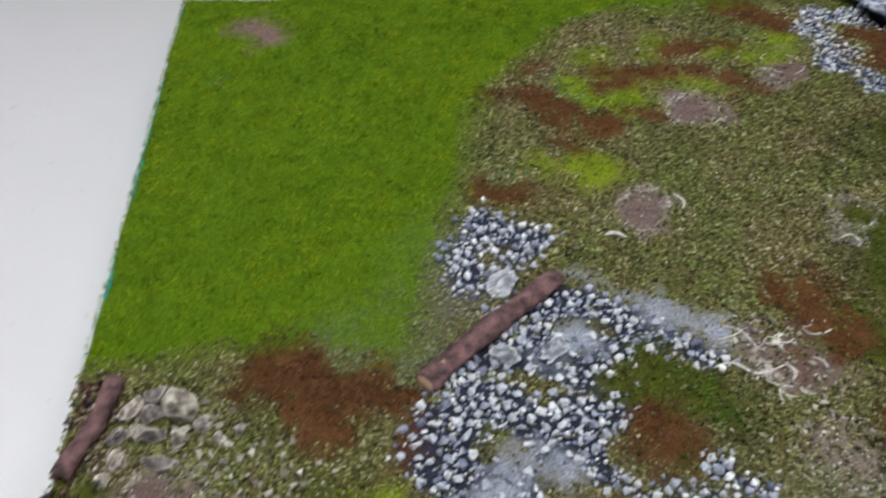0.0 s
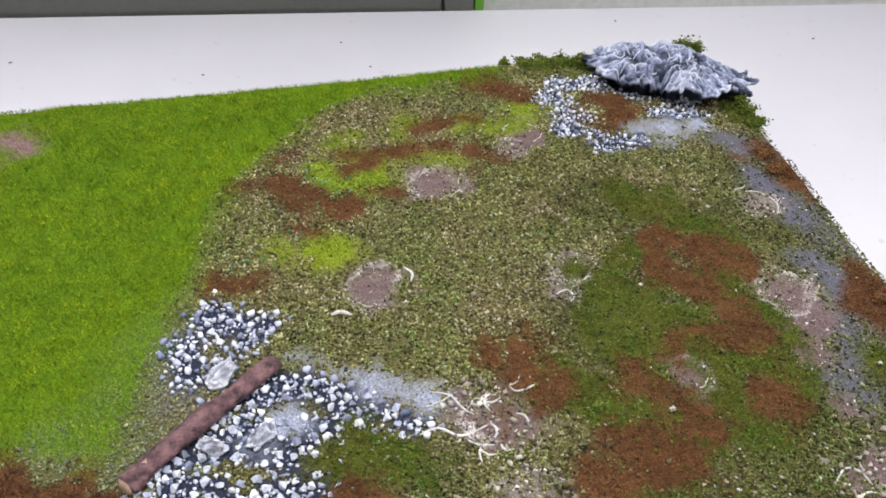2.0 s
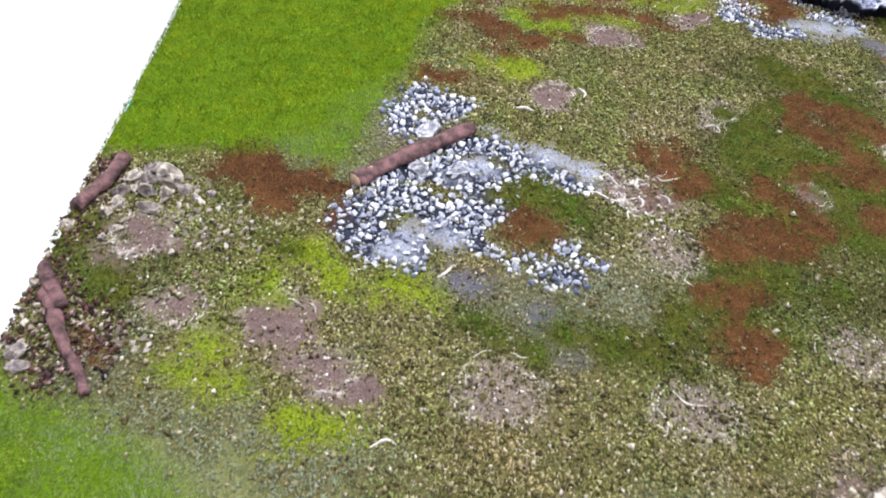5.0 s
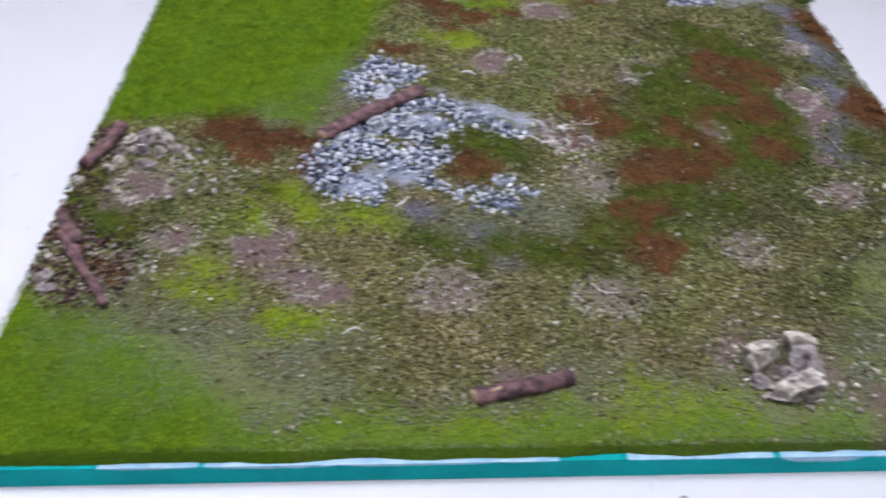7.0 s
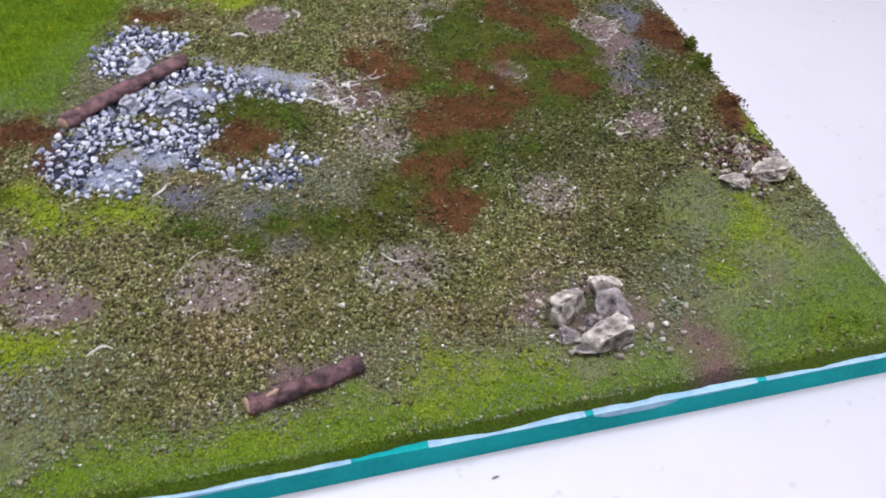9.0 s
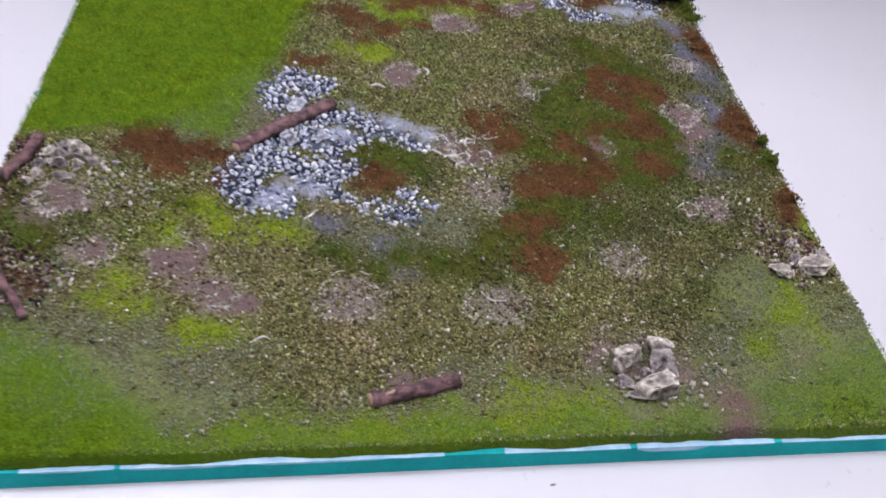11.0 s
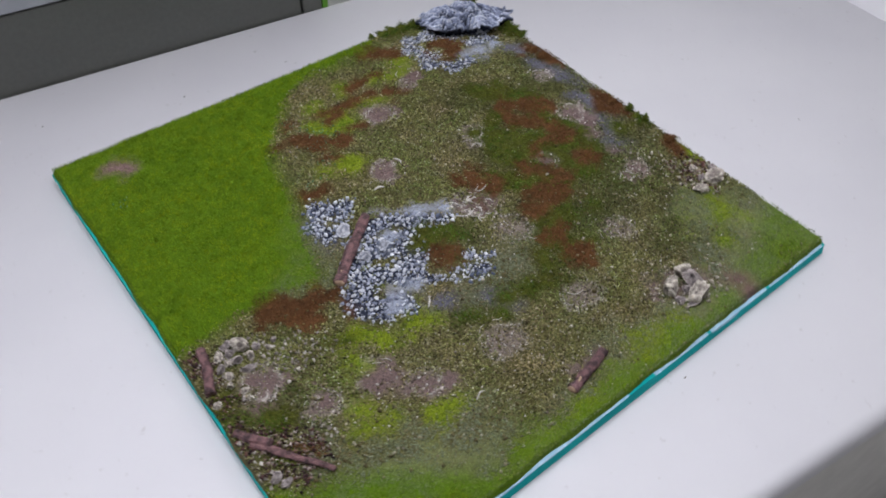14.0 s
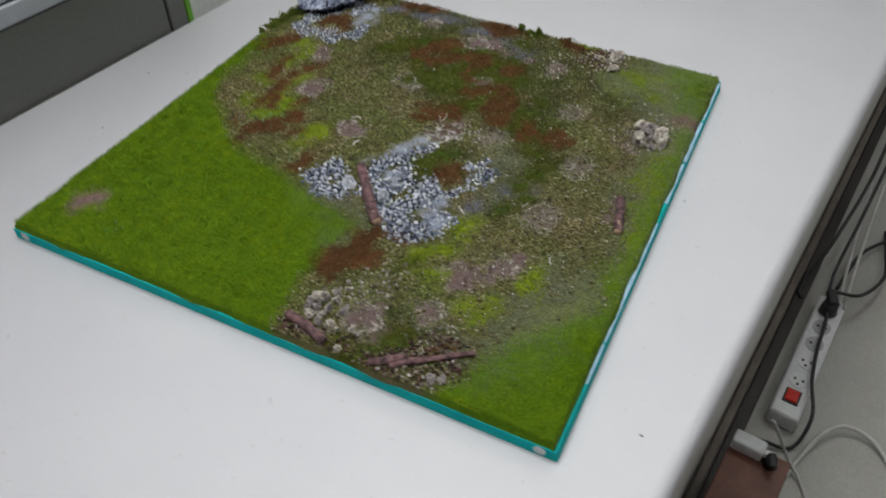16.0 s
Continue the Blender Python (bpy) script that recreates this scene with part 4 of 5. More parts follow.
def pack(density, count, size, seed, gap=0.86):
    """Places for stones that hardly overlap: x, y, height, radius."""
    x, y, h, rnd = sow(count, density, seed)
    r = size[0] * (size[1] / size[0]) ** rnd.uniform(0, 1, len(x)) * np.where(y > 0.45, 0.72, 1.0)
    order = np.argsort(-r)
    cells, out = {}, []
    for k in order:
        ci, cj = int(x[k] / 0.006), int(y[k] / 0.006)
        near = [p for a in (-1, 0, 1) for b in (-1, 0, 1) for p in cells.get((ci + a, cj + b), ())]
        if all((x[k] - p[0]) ** 2 + (y[k] - p[1]) ** 2 > (gap * (r[k] + p[2])) ** 2 for p in near):
            cells.setdefault((ci, cj), []).append((x[k], y[k], r[k]))
            out.append((x[k], y[k], h[k], r[k]))
    return out


def set_pieces(name, shapes, places, seed, label="", flat=0.95):
    rnd = random.Random(seed)
    for px, py, ph, r in places:
        m = pose(px, py, ph + LIFT + 0.35 * r, rnd.uniform(-40, 40), rnd.uniform(-40, 40), rnd.uniform(0, 360)) @ Matrix.Diagonal((r * rnd.uniform(0.95, 1.3), r * rnd.uniform(0.8, 1.1), r * flat * rnd.uniform(0.8, 1.1), 1))
        part(name, rnd.choice(shapes), tile, label, m)


def join_pieces(name, shapes, places, seed, mat, label, flat=0.95):
    rnd = random.Random(seed)
    vs, fs, k = [], [], 0
    raw = []
    for me in shapes:
        co = np.zeros(len(me.vertices) * 3); me.vertices.foreach_get("co", co)
        raw.append((co.reshape(-1, 3), np.array([p.vertices[:] for p in me.polygons])))
    for px, py, ph, r in places:
        v, f = raw[rnd.randrange(len(raw))]
        m = np.array(pose(0, 0, 0, rnd.uniform(-40, 40), rnd.uniform(-40, 40), rnd.uniform(0, 360)))[:3, :3]
        vs.append((v * (r * rnd.uniform(0.95, 1.3), r * rnd.uniform(0.8, 1.1), r * flat)) @ m.T + (px, py, ph + LIFT + 0.35 * r))
        fs.append(f + k)
        k += len(v)
    return tagged(part(name, mesh_of(name, np.vstack(vs), np.vstack(fs), mat), tile, label), kind="stuff")


def gravel_density(z, x, y):
    thin = np.clip(0.95 + 0.9 * rough_noise(x, y, 70, 79), 0.2, 1)
    return thin * np.clip(z["gravel"] * 1.15 - 0.62 * z["slab"], 0, 1) * (1 - 0.97 * z["brown"]) * (1 - 0.93 * z["moss"]) * not_hill(x, y)


stones = pack(gravel_density, 100000, (0.0011, 0.0030), 201, 0.88)
inner = [p for p in stones if 0.155 < p[0] < 0.30 and 0.19 < p[1] < 0.30]
inner.sort(key=lambda p: -p[3])
chosen = inner[:290]
picked = {id(p) for p in chosen}
set_pieces("stone", STONES, chosen, 31)
join_pieces("gravel", STONES, [p for p in stones if id(p) not in picked], 32, GRAVEL_STUFF, "white dry-brushed gravel")


def chip_density(z, x, y):
    d = np.maximum.reduce([1.3 * strokes(x, y, RUBBLE, 0.006, 0.6, 18), 0.9 * stroke(x, y, (0.412, 0.034, 0.450, 0.028, 0.008), 0.005), 0.8 * stroke(x, y, (0.405, 0.060, 0.412, 0.045, 0.007), 0.005),
                           0.5 * stroke(x, y, (0.505, 0.20, 0.54, 0.20, 0.012), 0.008), 0.9 * stroke(x, y, (0.335, 0.275, 0.355, 0.250, 0.014), 0.008)])
    return np.clip(0.5 * d + 0.0022 * z["bare"] * (1 - z["lawn"]) * (1 - z["gravel"]) * (1 - z["brown"]) + 0.03 * z["rim"], 0, 1) * (1 - 0.9 * z["lawn"]) * (1 - 0.95 * z["brown"]) * (1 - 0.9 * strokes(x, y, [(0.044, 0.210, 0.052, 0.200, 0.017), (0.030, 0.186, 0.035, 0.180, 0.008)], 0.006, 0.6, 19))


chips = pack(chip_density, 56000, (0.0010, 0.0028), 202, 0.85)
near_w = [p for p in chips if p[0] < 0.12 and p[1] > 0.08]
near_w.sort(key=lambda p: -p[3])
chosen = near_w[:200]
picked = {id(p) for p in chosen}
set_pieces("chip", CHIPS, chosen, 33)
CHIP_STUFF = islands("chips_small", [(0.0, (0.16, 0.14, 0.12)), (0.5, (0.33, 0.295, 0.255)), (1.0, (0.60, 0.56, 0.50))], 0.85)
join_pieces("chips", CHIPS, [p for p in chips if id(p) not in picked], 34, CHIP_STUFF, "pale stone chips")


# ---- rocks ----
def rock(px, py, size, mat, seed, turn=0, label="", sink=0.25, name="rock", blocky=False):
    rnd = random.Random(seed)
    bm = rock_verts(rnd, 4, 0.07 if blocky else 0.05, 0.46 if blocky else 0.40, 0.74 if blocky else 0.66, 8 if blocky else 9)
    for v in bm.verts:
        crack = max(0.0, 1 - abs(noise.noise(v.co * 1.7 + Vector((seed, 0, 0)))) / 0.06)
        seam = max(0.0, 1 - abs(noise.noise(Vector((v.co.x * 1.5, v.co.y * 1.5, v.co.z * 5.0 + seed)))) / 0.10)
        rough = 0.05 * noise.noise(v.co * 4 + Vector((0, seed, 0))) + 0.05 * noise.noise(v.co * 11)
        v.co *= 1.2 - 0.22 * crack - (0.06 if blocky else 0.16) * seam + (1 if blocky else 1.6) * rough
        v.co = Vector((v.co.x * size[0], v.co.y * size[1], v.co.z * size[2]))
    bmesh.ops.translate(bm, verts=bm.verts, vec=(0, 0, size[2] * (1 - 2 * sink)))
    h = float(ground_height(np.array([px]), np.array([py]))[0])
    return part(name, from_bm(name, bm, mat), tile, label, pose(px, py, LIFT + h, rnd.uniform(-14, 14), rnd.uniform(-14, 14), turn))


# four rocks by the front edge
rock(0.4190, 0.0555, (0.0098, 0.0106, 0.0095), PALE_ROCK, 1, 35, "pale dry-brushed rock", blocky=True)
rock(0.4420, 0.0625, (0.0090, 0.0070, 0.0080), PALE_ROCK, 2, -25, "pale dry-brushed rock", blocky=True)
rock(0.4335, 0.0340, (0.0120, 0.0100, 0.0095), PALE_ROCK, 3, 15, "pale dry-brushed rock", blocky=True)
rock(0.4415, 0.0480, (0.0108, 0.0094, 0.0090), GREY_ROCK, 4, 70, "grey-purple rock", blocky=True)
rock(0.4160, 0.0400, (0.0075, 0.0045, 0.0030), GREY_ROCK, 5, 10, blocky=True)
rock(0.4230, 0.0290, (0.0080, 0.0045, 0.0028), GREY_ROCK, 6, -15, blocky=True)
rock(0.4300, 0.0460, (0.0050, 0.0045, 0.0035), GREY_ROCK, 7, 40, blocky=True)
# the heap at the west rim
for k, (px, py, a, b, c, t) in enumerate([(0.056, 0.252, 0.0115, 0.0075, 0.0070, -50), (0.043, 0.259, 0.0062, 0.0050, 0.0056, 20), (0.033, 0.253, 0.0070, 0.0045, 0.0048, 60), (0.046, 0.239, 0.0075, 0.0052, 0.0050, 10), (0.056, 0.236, 0.0050, 0.0045, 0.0050, 0), (0.028, 0.238, 0.0060, 0.0045, 0.0045, 35), (0.032, 0.228, 0.0050, 0.0050, 0.0042, 80), (0.050, 0.225, 0.0100, 0.0032, 0.0028, -12), (0.026, 0.219, 0.0045, 0.0045, 0.0038, 0), (0.043, 0.249, 0.0055, 0.0045, 0.0045, 50), (0.037, 0.240, 0.0050, 0.0040, 0.0040, 100), (0.066, 0.243, 0.0045, 0.0040, 0.0035, 20), (0.074, 0.236, 0.0048, 0.0034, 0.0028, 60), (0.082, 0.240, 0.0040, 0.0032, 0.0026, 10), (0.036, 0.207, 0.0048, 0.0026, 0.0022, 10), (0.030, 0.200, 0.0036, 0.0028, 0.0022, 80)]):
    rock(px - 0.002, py, (0.80 * a, 0.84 * b, 1.05 * c), GREY_ROCK if k % 2 else PALE_ROCK, 20 + k, t, "grey broken rock" if k % 2 else "pale broken rock", blocky=True)
# by the east rim
rock(0.583, 0.130, (0.0125, 0.0100, 0.0062), PALE_ROCK, 41, 25, "pale flat rock", blocky=True)
rock(0.556, 0.129, (0.0085, 0.0060, 0.0055), PALE_ROCK, 42, -30, "pale rock", blocky=True)
rock(0.592, 0.144, (0.0065, 0.0045, 0.0045), GREY_ROCK, 43, 70, blocky=True)
rock(0.570, 0.142, (0.0055, 0.0040, 0.0036), GREY_ROCK, 44, 20, blocky=True)
rock(0.575, 0.158, (0.0050, 0.0036, 0.0034), PALE_ROCK, 45, 50, blocky=True)
# in the gravel and the south-west corner
rock(0.210, 0.319, (0.0105, 0.0080, 0.0065), PLASTER, 51, 35, "white crumbly lump of plaster")
rock(0.2045, 0.273, (0.0075, 0.0058, 0.0058), PLASTER, 52, 10, "white lump of plaster")
rock(0.230, 0.274, (0.0095, 0.0060, 0.0042), HILL_ROCK, 53, 20, "flat slate-blue stone")
rock(0.012, 0.118, (0.0060, 0.0050, 0.0040), GREY_ROCK, 54, 0)
rock(0.018, 0.109, (0.0065, 0.0040, 0.0035), GREY_ROCK, 55, 40)
rock(0.006, 0.208, (0.0050, 0.0040, 0.0035), PALE_ROCK, 56, 40)


# ---- the overhanging slate hill in the north-east corner ----
def hill_material():
    m, t, b = material("slate_hill", 0.85)
    at = t.nodes.new("ShaderNodeAttribute")
    at.attribute_name = "brushed"
    fleck = noise_out(t, 420.0, 6.0, 0.7)
    tone = mix(t, 0.45, at.outputs["Color"], mix(t, 1.0, at.outputs["Color"], ramp(t, fleck, [(0.36, (0.3, 0.3, 0.3)), (0.56, (1.25, 1.25, 1.25))]), "MULTIPLY"))
    t.links.new(ramp(t, tone, [(0.0, (0.012, 0.015, 0.028)), (0.30, (0.085, 0.100, 0.155)), (0.58, (0.275, 0.312, 0.450)), (1.0, (0.67, 0.71, 0.85))]), b.inputs["Base Color"])
    bump(t, b, noise_out(t, 420.0, 6.0, 0.75), 1.0, 0.0020)
    b.inputs["Specular IOR Level"].default_value = 0.25
    return m


CREST = worn("brushed_crest", (0.42, 0.46, 0.57), (0.74, 0.77, 0.86), 130.0, 0.85, relief=0.6, depth=0.0006)


def ridged(u, v, scale, seed, width=2.2, octaves=2):
    """Thin ridges along the zero lines of a noise, 0..1."""
    return np.clip(1 - np.abs(rough_noise(u, v, scale, seed, octaves)) * width * 2, 0, 1)


def hill():
    rings, spokes = 190, 640
    cx, cy = 0.5615, 0.5475
    ang = np.linspace(0, 2 * np.pi, spokes, endpoint=False)
    rim = 1 + 0.14 * np.cos(2 * ang + 0.6) + 0.06 * np.sin(5 * ang + 1.0) + 0.06 * np.sin(11 * ang) + 0.05 * np.sin(17 * ang + 2) + 0.04 * np.sin(29 * ang) + 0.025 * np.sin(43 * ang + 1)
    ax, ay, turn = 0.057, 0.038, radians(-20)
    k = np.arange(rings + 1)[:, None] / rings
    ex, ey = ax * rim * k * np.cos(ang), ay * rim * k * np.sin(ang)
    gx, gy = ex * np.cos(turn) - ey * np.sin(turn), ex * np.sin(turn) + ey * np.cos(turn)
    wx, wy = gx + cx, gy + cy
    # torn bark: long ridges that swirl round one another, in three sizes, with slits between
    qx, qy = wx + 0.020 * rough_noise(wx, wy, 24, 91), wy + 0.020 * rough_noise(wx, wy, 24, 96)
    al, ac = 0.86 * qx - 0.50 * qy, 0.50 * qx + 0.86 * qy
    big = ridged(al * 0.42, ac, 62, 92)
    mid = ridged(al * 0.36, ac, 190, 93, 2.6)
    hair = ridged(al * 0.26, ac, 460, 88, 1.5, 1)
    crumb = rough_noise(wx, wy, 420, 85, 3)
    plate = (ac * 62 + 0.35 * al * 62 + 1.8 * rough_noise(al * 0.7, ac, 30, 87, 3)) % 1.0
    slit = ridged(al * 0.40 + 3.0, ac + 1.0, 95, 89, 3.4)
    hole = np.clip(lattice(wx, wy, 62, 97) - 0.30, 0, 1)
    patchy = np.clip(0.6 + 0.9 * rough_noise(wx, wy, 45, 86, 2), 0, 1)
    slope = np.interp(gx * np.cos(turn) + gy * np.sin(turn), [-0.06, -0.03, 0.010, 0.032, 0.065], [0.85, 1.0, 1.0, 0.58, 0.20])
    z = slope * 0.0165 * (1 - k ** 2.4) ** 0.75 * (1 + 0.28 * lattice(wx, wy, 24, 94)) + 0.0082 + 0.0035 * lattice(wx, wy, 48, 95) * k
    z = z + 0.0026 * big ** 1.4 + 0.0022 * mid * (0.4 + 0.6 * patchy) + 0.0011 * hair + 0.0009 * crumb + 0.0050 * np.clip(-(0.45 * gx + 0.9 * gy) / 0.035, 0, 1) * k ** 2 + 0.0034 * plate - 0.0042 * slit * (1 - big) - 0.009 * hole * (1 - k ** 4) + 0.0016 * np.clip((k - 0.88) / 0.12, 0, 1)
    white = 0.13 + 0.18 * patchy + 0.30 * big ** 2 + 0.35 * crumb + 0.40 * mid ** 1.5 * (0.4 + 0.6 * patchy) + 0.30 * hair ** 1.5 * (0.4 + 0.6 * patchy) + 0.20 * plate ** 2 - 0.60 * slit * (1 - big) - 0.7 * hole + 0.25 * np.clip((k - 0.93) / 0.07, 0, 1)
    white = np.clip(white, 0, 1)
    vs = [np.stack([gx[i], gy[i], z[i]], -1) for i in range(rings + 1)]
    paint = [white[i] for i in range(rings + 1)]
    # the underside runs back in under the lip, down to the ground
    lip = vs[-1]
    for f, drop in ((0.985, 0.0020), (0.92, 0.0030), (0.80, 0.0060), (0.68, 0.0130)):
        under = lip.copy()
        under[:, :2] *= f
        under[:, 2] = np.maximum(lip[:, 2] - drop, -0.002 if f < 0.75 else 0.001)
        vs.append(under)
        paint.append(0.12 * paint[rings] if f < 0.98 else 0.7 * paint[rings])
    foot = vs[-1].copy()
    foot[:, 2] = -0.003
    vs.append(foot)
    paint.append(0 * ang)
    v = np.array(vs)
    n = len(v)
    i, j = np.meshgrid(np.arange(n - 1), np.arange(spokes), indexing="ij")
    q = np.stack([i * spokes + j, (i + 1) * spokes + j, (i + 1) * spokes + (j + 1) % spokes, i * spokes + (j + 1) % spokes], -1).reshape(-1, 4)
    me = mesh_of("hill", v.reshape(-1, 3), q, hill_material())
    p = np.array(paint).reshape(-1, 1)
    att = me.color_attributes.new("brushed", "FLOAT_COLOR", "POINT")
    if len(me.vertices) == len(p):
        att.data.foreach_set("color", np.concatenate([p, p, p, np.ones_like(p)], 1).astype(np.float32).ravel())
    rock_body = part("hill", me, tile, "overhanging slate-grey rock with white dry-brushed ridges", pose(cx, cy, LIFT))
    # thin torn crests that curl over its back, caught by the white paint
    rnd = random.Random(23)
    bm = bmesh.new()
    for c in range(70):
        a0, r0 = rnd.uniform(0, 2 * math.pi), rnd.uniform(0.1, 1.0) ** 0.6
        px, py = 0.054 * r0 * math.cos(a0), 0.036 * r0 * math.sin(a0)
        head, curl = radians(-30 + rnd.choice((0, 0, 0, 75)) + rnd.gauss(0, 28)), rnd.gauss(0, 0.20)
        pts = []
        for step in range(rnd.randint(5, 13)):
            fx, fy = px * math.cos(turn) + py * math.sin(turn), -px * math.sin(turn) + py * math.cos(turn)
            u, w = fx / ax, fy / ay
            col = int(round(math.atan2(w, u) / (2 * math.pi) * spokes)) % spokes
            row = math.hypot(u, w) / rim[col]
            if row > 0.985:
                break
            pts.append(Vector(v[int(row * rings), col]) + Vector((0, 0, 0.0001)))
            head += curl + rnd.gauss(0, 0.30)
            px, py = px + 0.0021 * math.cos(head), py + 0.0021 * math.sin(head)
        if len(pts) < 4:
            continue
        fat = rnd.uniform(0.0003, 0.0007)
        cord = tube(pts, [fat * 0.4, fat, fat * rnd.uniform(0.7, 1.3), fat, fat * 0.3], 6, 3, 0.25, c)
        me = bpy.data.meshes.new("tmp"); cord.to_mesh(me); cord.free(); bm.from_mesh(me); bpy.data.meshes.remove(me)
    part("crests", from_bm("crests", bm, CREST, True), rock_body, "white torn crests")
    return rock_body


hill()
for k, (px, py, a, b, c, t) in enumerate([(0.606, 0.528, 0.014, 0.008, 0.007, -10), (0.572, 0.521, 0.009, 0.006, 0.007, -20)]):
    rock(px, py, (a, b, c), HILL_ROCK, 61 + k, t, "slate-grey rock with pale ridges")


# ---- logs and twigs of painted bark ----
def log(a, b, r, seed, label, lift=0.0, flat=0.75, bare=False, bend=0.002):
    rnd = random.Random(seed)
    a, b = Vector(a), Vector(b)
    side = Vector((-(b - a).y, (b - a).x, 0)).normalized()
    pts, rad = [], []
    for k in range(7):
        s = k / 6
        p = a.lerp(b, s) + side * (bend * math.sin(3.0 * s + seed) + rnd.uniform(-0.0004, 0.0004))
        h = float(ground_height(np.array([p.x]), np.array([p.y]))[0])
        pts.append((p.x, p.y, h + LIFT + r * flat * 0.75 + lift))
        rad.append(r * rnd.uniform(0.82, 1.12))
    bm = tube(pts, rad, 20, 10, 0.07, seed)
    mid = sum(p[2] for p in pts) / 7
    for v in bm.verts:
        v.co.z = mid + (v.co.z - mid) * flat
        n = noise.noise(Vector((v.co.x * 260, v.co.y * 260, v.co.z * 260)))
        v.co += Vector((0, 0, 1)) * (n * r * 0.10)
    ob = part("log", from_bm("log", bm, BARK, True), tile, label)
    if bare:
        # a patch of torn bark shows bare wood on one end
        d = (a - b).normalized()
        e = tube([tuple(Vector(pts[0]) + d * 0.0006), tuple(Vector(pts[0]) + d * 0.0016 + Vector((0, 0, 0.0002)))], [r * 0.9, r * 0.55], 14, 4, 0.08, seed)
        for v in e.verts:
            v.co.z = mid + (v.co.z - mid) * flat
        part("cut_end", from_bm("cut_end", e, BARE_WOOD, True), ob, "bare pale wood")
        q = Vector(pts[1])
        torn = rock_verts(rnd, 3, 0.2)
        part("bare_patch", from_bm("bare_patch", torn, BARE_WOOD, True), ob, "bare pale wood where bark is torn", pose(q.x, q.y, q.z + r * flat * 0.52, 0, 0, math.degrees(math.atan2((b - a).y, (b - a).x))) @ Matrix.Diagonal((r * 1.6, r * 0.42, r * 0.5, 1)))
    return ob


log((0.166, 0.257, 0), (0.237, 0.321, 0), 0.0062, 1, "long purple-brown bark log lying across the gravel", 0.001, 0.7, True)
log((0.2605, 0.0295, 0), (0.312, 0.046, 0), 0.0050, 2, "purple-brown bark log on the scatter", 0.0, 0.75, True)
log((0.0075, 0.221, 0), (0.021, 0.269, 0), 0.0046, 3, "dark purple bark log at the rim", 0.001, 0.8)
log((0.008, 0.176, 0), (0.025, 0.146, 0), 0.0040, 4, "dark bark log at the rim", 0.001)
log((0.024, 0.142, 0), (0.053, 0.094, 0), 0.0028, 5, "thin dark twig", 0.0015)
log((0.012, 0.158, 0), (0.030, 0.128, 0), 0.0032, 6, "dark bark log", 0.0)


# ---- pale fibres glued round the craters ----
def fibre(points, r, seed):
    pts = [(px, py, float(ground_height(np.array([px]), np.array([py]))[0]) + LIFT + r * 0.7) for px, py in points]
    bm = tube(pts, [r * 0.7, r, r * 1.15, r * 0.5], 7, 8, 0.12, seed)
    part("root", from_bm("root", bm, TWINE, True), tile, "pale dried root")


fibre([(0.306, 0.262), (0.316, 0.264), (0.327, 0.258), (0.342, 0.262)], 0.00077, 1)
fibre([(0.316, 0.286), (0.326, 0.283), (0.331, 0.274), (0.336, 0.270)], 0.00056, 2)
fibre([(0.327, 0.258), (0.333, 0.252), (0.342, 0.250)], 0.00056, 3)
fibre([(0.312, 0.277), (0.320, 0.279), (0.330, 0.285)], 0.00049, 4)
fibre([(0.318, 0.381), (0.322, 0.375), (0.320, 0.369)], 0.00091, 5)
fibre([(0.270, 0.350), (0.276, 0.351), (0.282, 0.348)], 0.00126, 6)
fibre([(0.404, 0.343), (0.411, 0.345), (0.414, 0.339), (0.410, 0.335)], 0.00070, 7)
fibre([(0.217, 0.183), (0.222, 0.188), (0.226, 0.194)], 0.00084, 8)
fibre([(0.498, 0.196), (0.508, 0.203), (0.514, 0.200), (0.516, 0.192)], 0.00056, 9)
fibre([(0.336, 0.116), (0.342, 0.109), (0.352, 0.108)], 0.00056, 10)
fibre([(0.326, 0.105), (0.330, 0.098), (0.328, 0.090)], 0.00056, 11)
fibre([(0.505, 0.187), (0.512, 0.189), (0.518, 0.186)], 0.00049, 12)
fibre([(0.558, 0.412), (0.571, 0.408), (0.578, 0.396), (0.572, 0.384)], 0.00049, 13)
fibre([(0.188, 0.076), (0.195, 0.080), (0.200, 0.078)], 0.00070, 14)
fibre([(0.362, 0.199), (0.358, 0.192), (0.362, 0.186)], 0.00056, 15)

rnd_root = random.Random(19)
for k in range(12):
    px, py, a = rnd_root.uniform(0.318, 0.362), rnd_root.uniform(0.245, 0.290), rnd_root.uniform(0, 360)
    ln = rnd_root.uniform(0.007, 0.015)
    fibre([(px + ln * q / 3 * math.cos(radians(a + 22 * q)), py + ln * q / 3 * math.sin(radians(a + 22 * q))) for q in range(4)], rnd_root.uniform(0.0005, 0.0011), 60 + k)

rnd_fibre = random.Random(12)
for cx, cy, r in CRATERS:
    for k in range(rnd_fibre.choice((2, 3, 4))):
        a0 = rnd_fibre.uniform(0, 360)
        span, rr = rnd_fibre.uniform(15, 55), r * rnd_fibre.uniform(0.78, 1.05)
        pts = [(cx + rr * math.cos(radians(a0 + span * q / 3)) + rnd_fibre.uniform(-0.0012, 0.0012), cy + rr * math.sin(radians(a0 + span * q / 3)) + rnd_fibre.uniform(-0.0012, 0.0012)) for q in range(4)]
        fibre([(min(max(px, 0.004), 0.598), min(max(py, 0.004), 0.598)) for px, py in pts], rnd_fibre.uniform(0.0002, 0.00042), 100 + k)


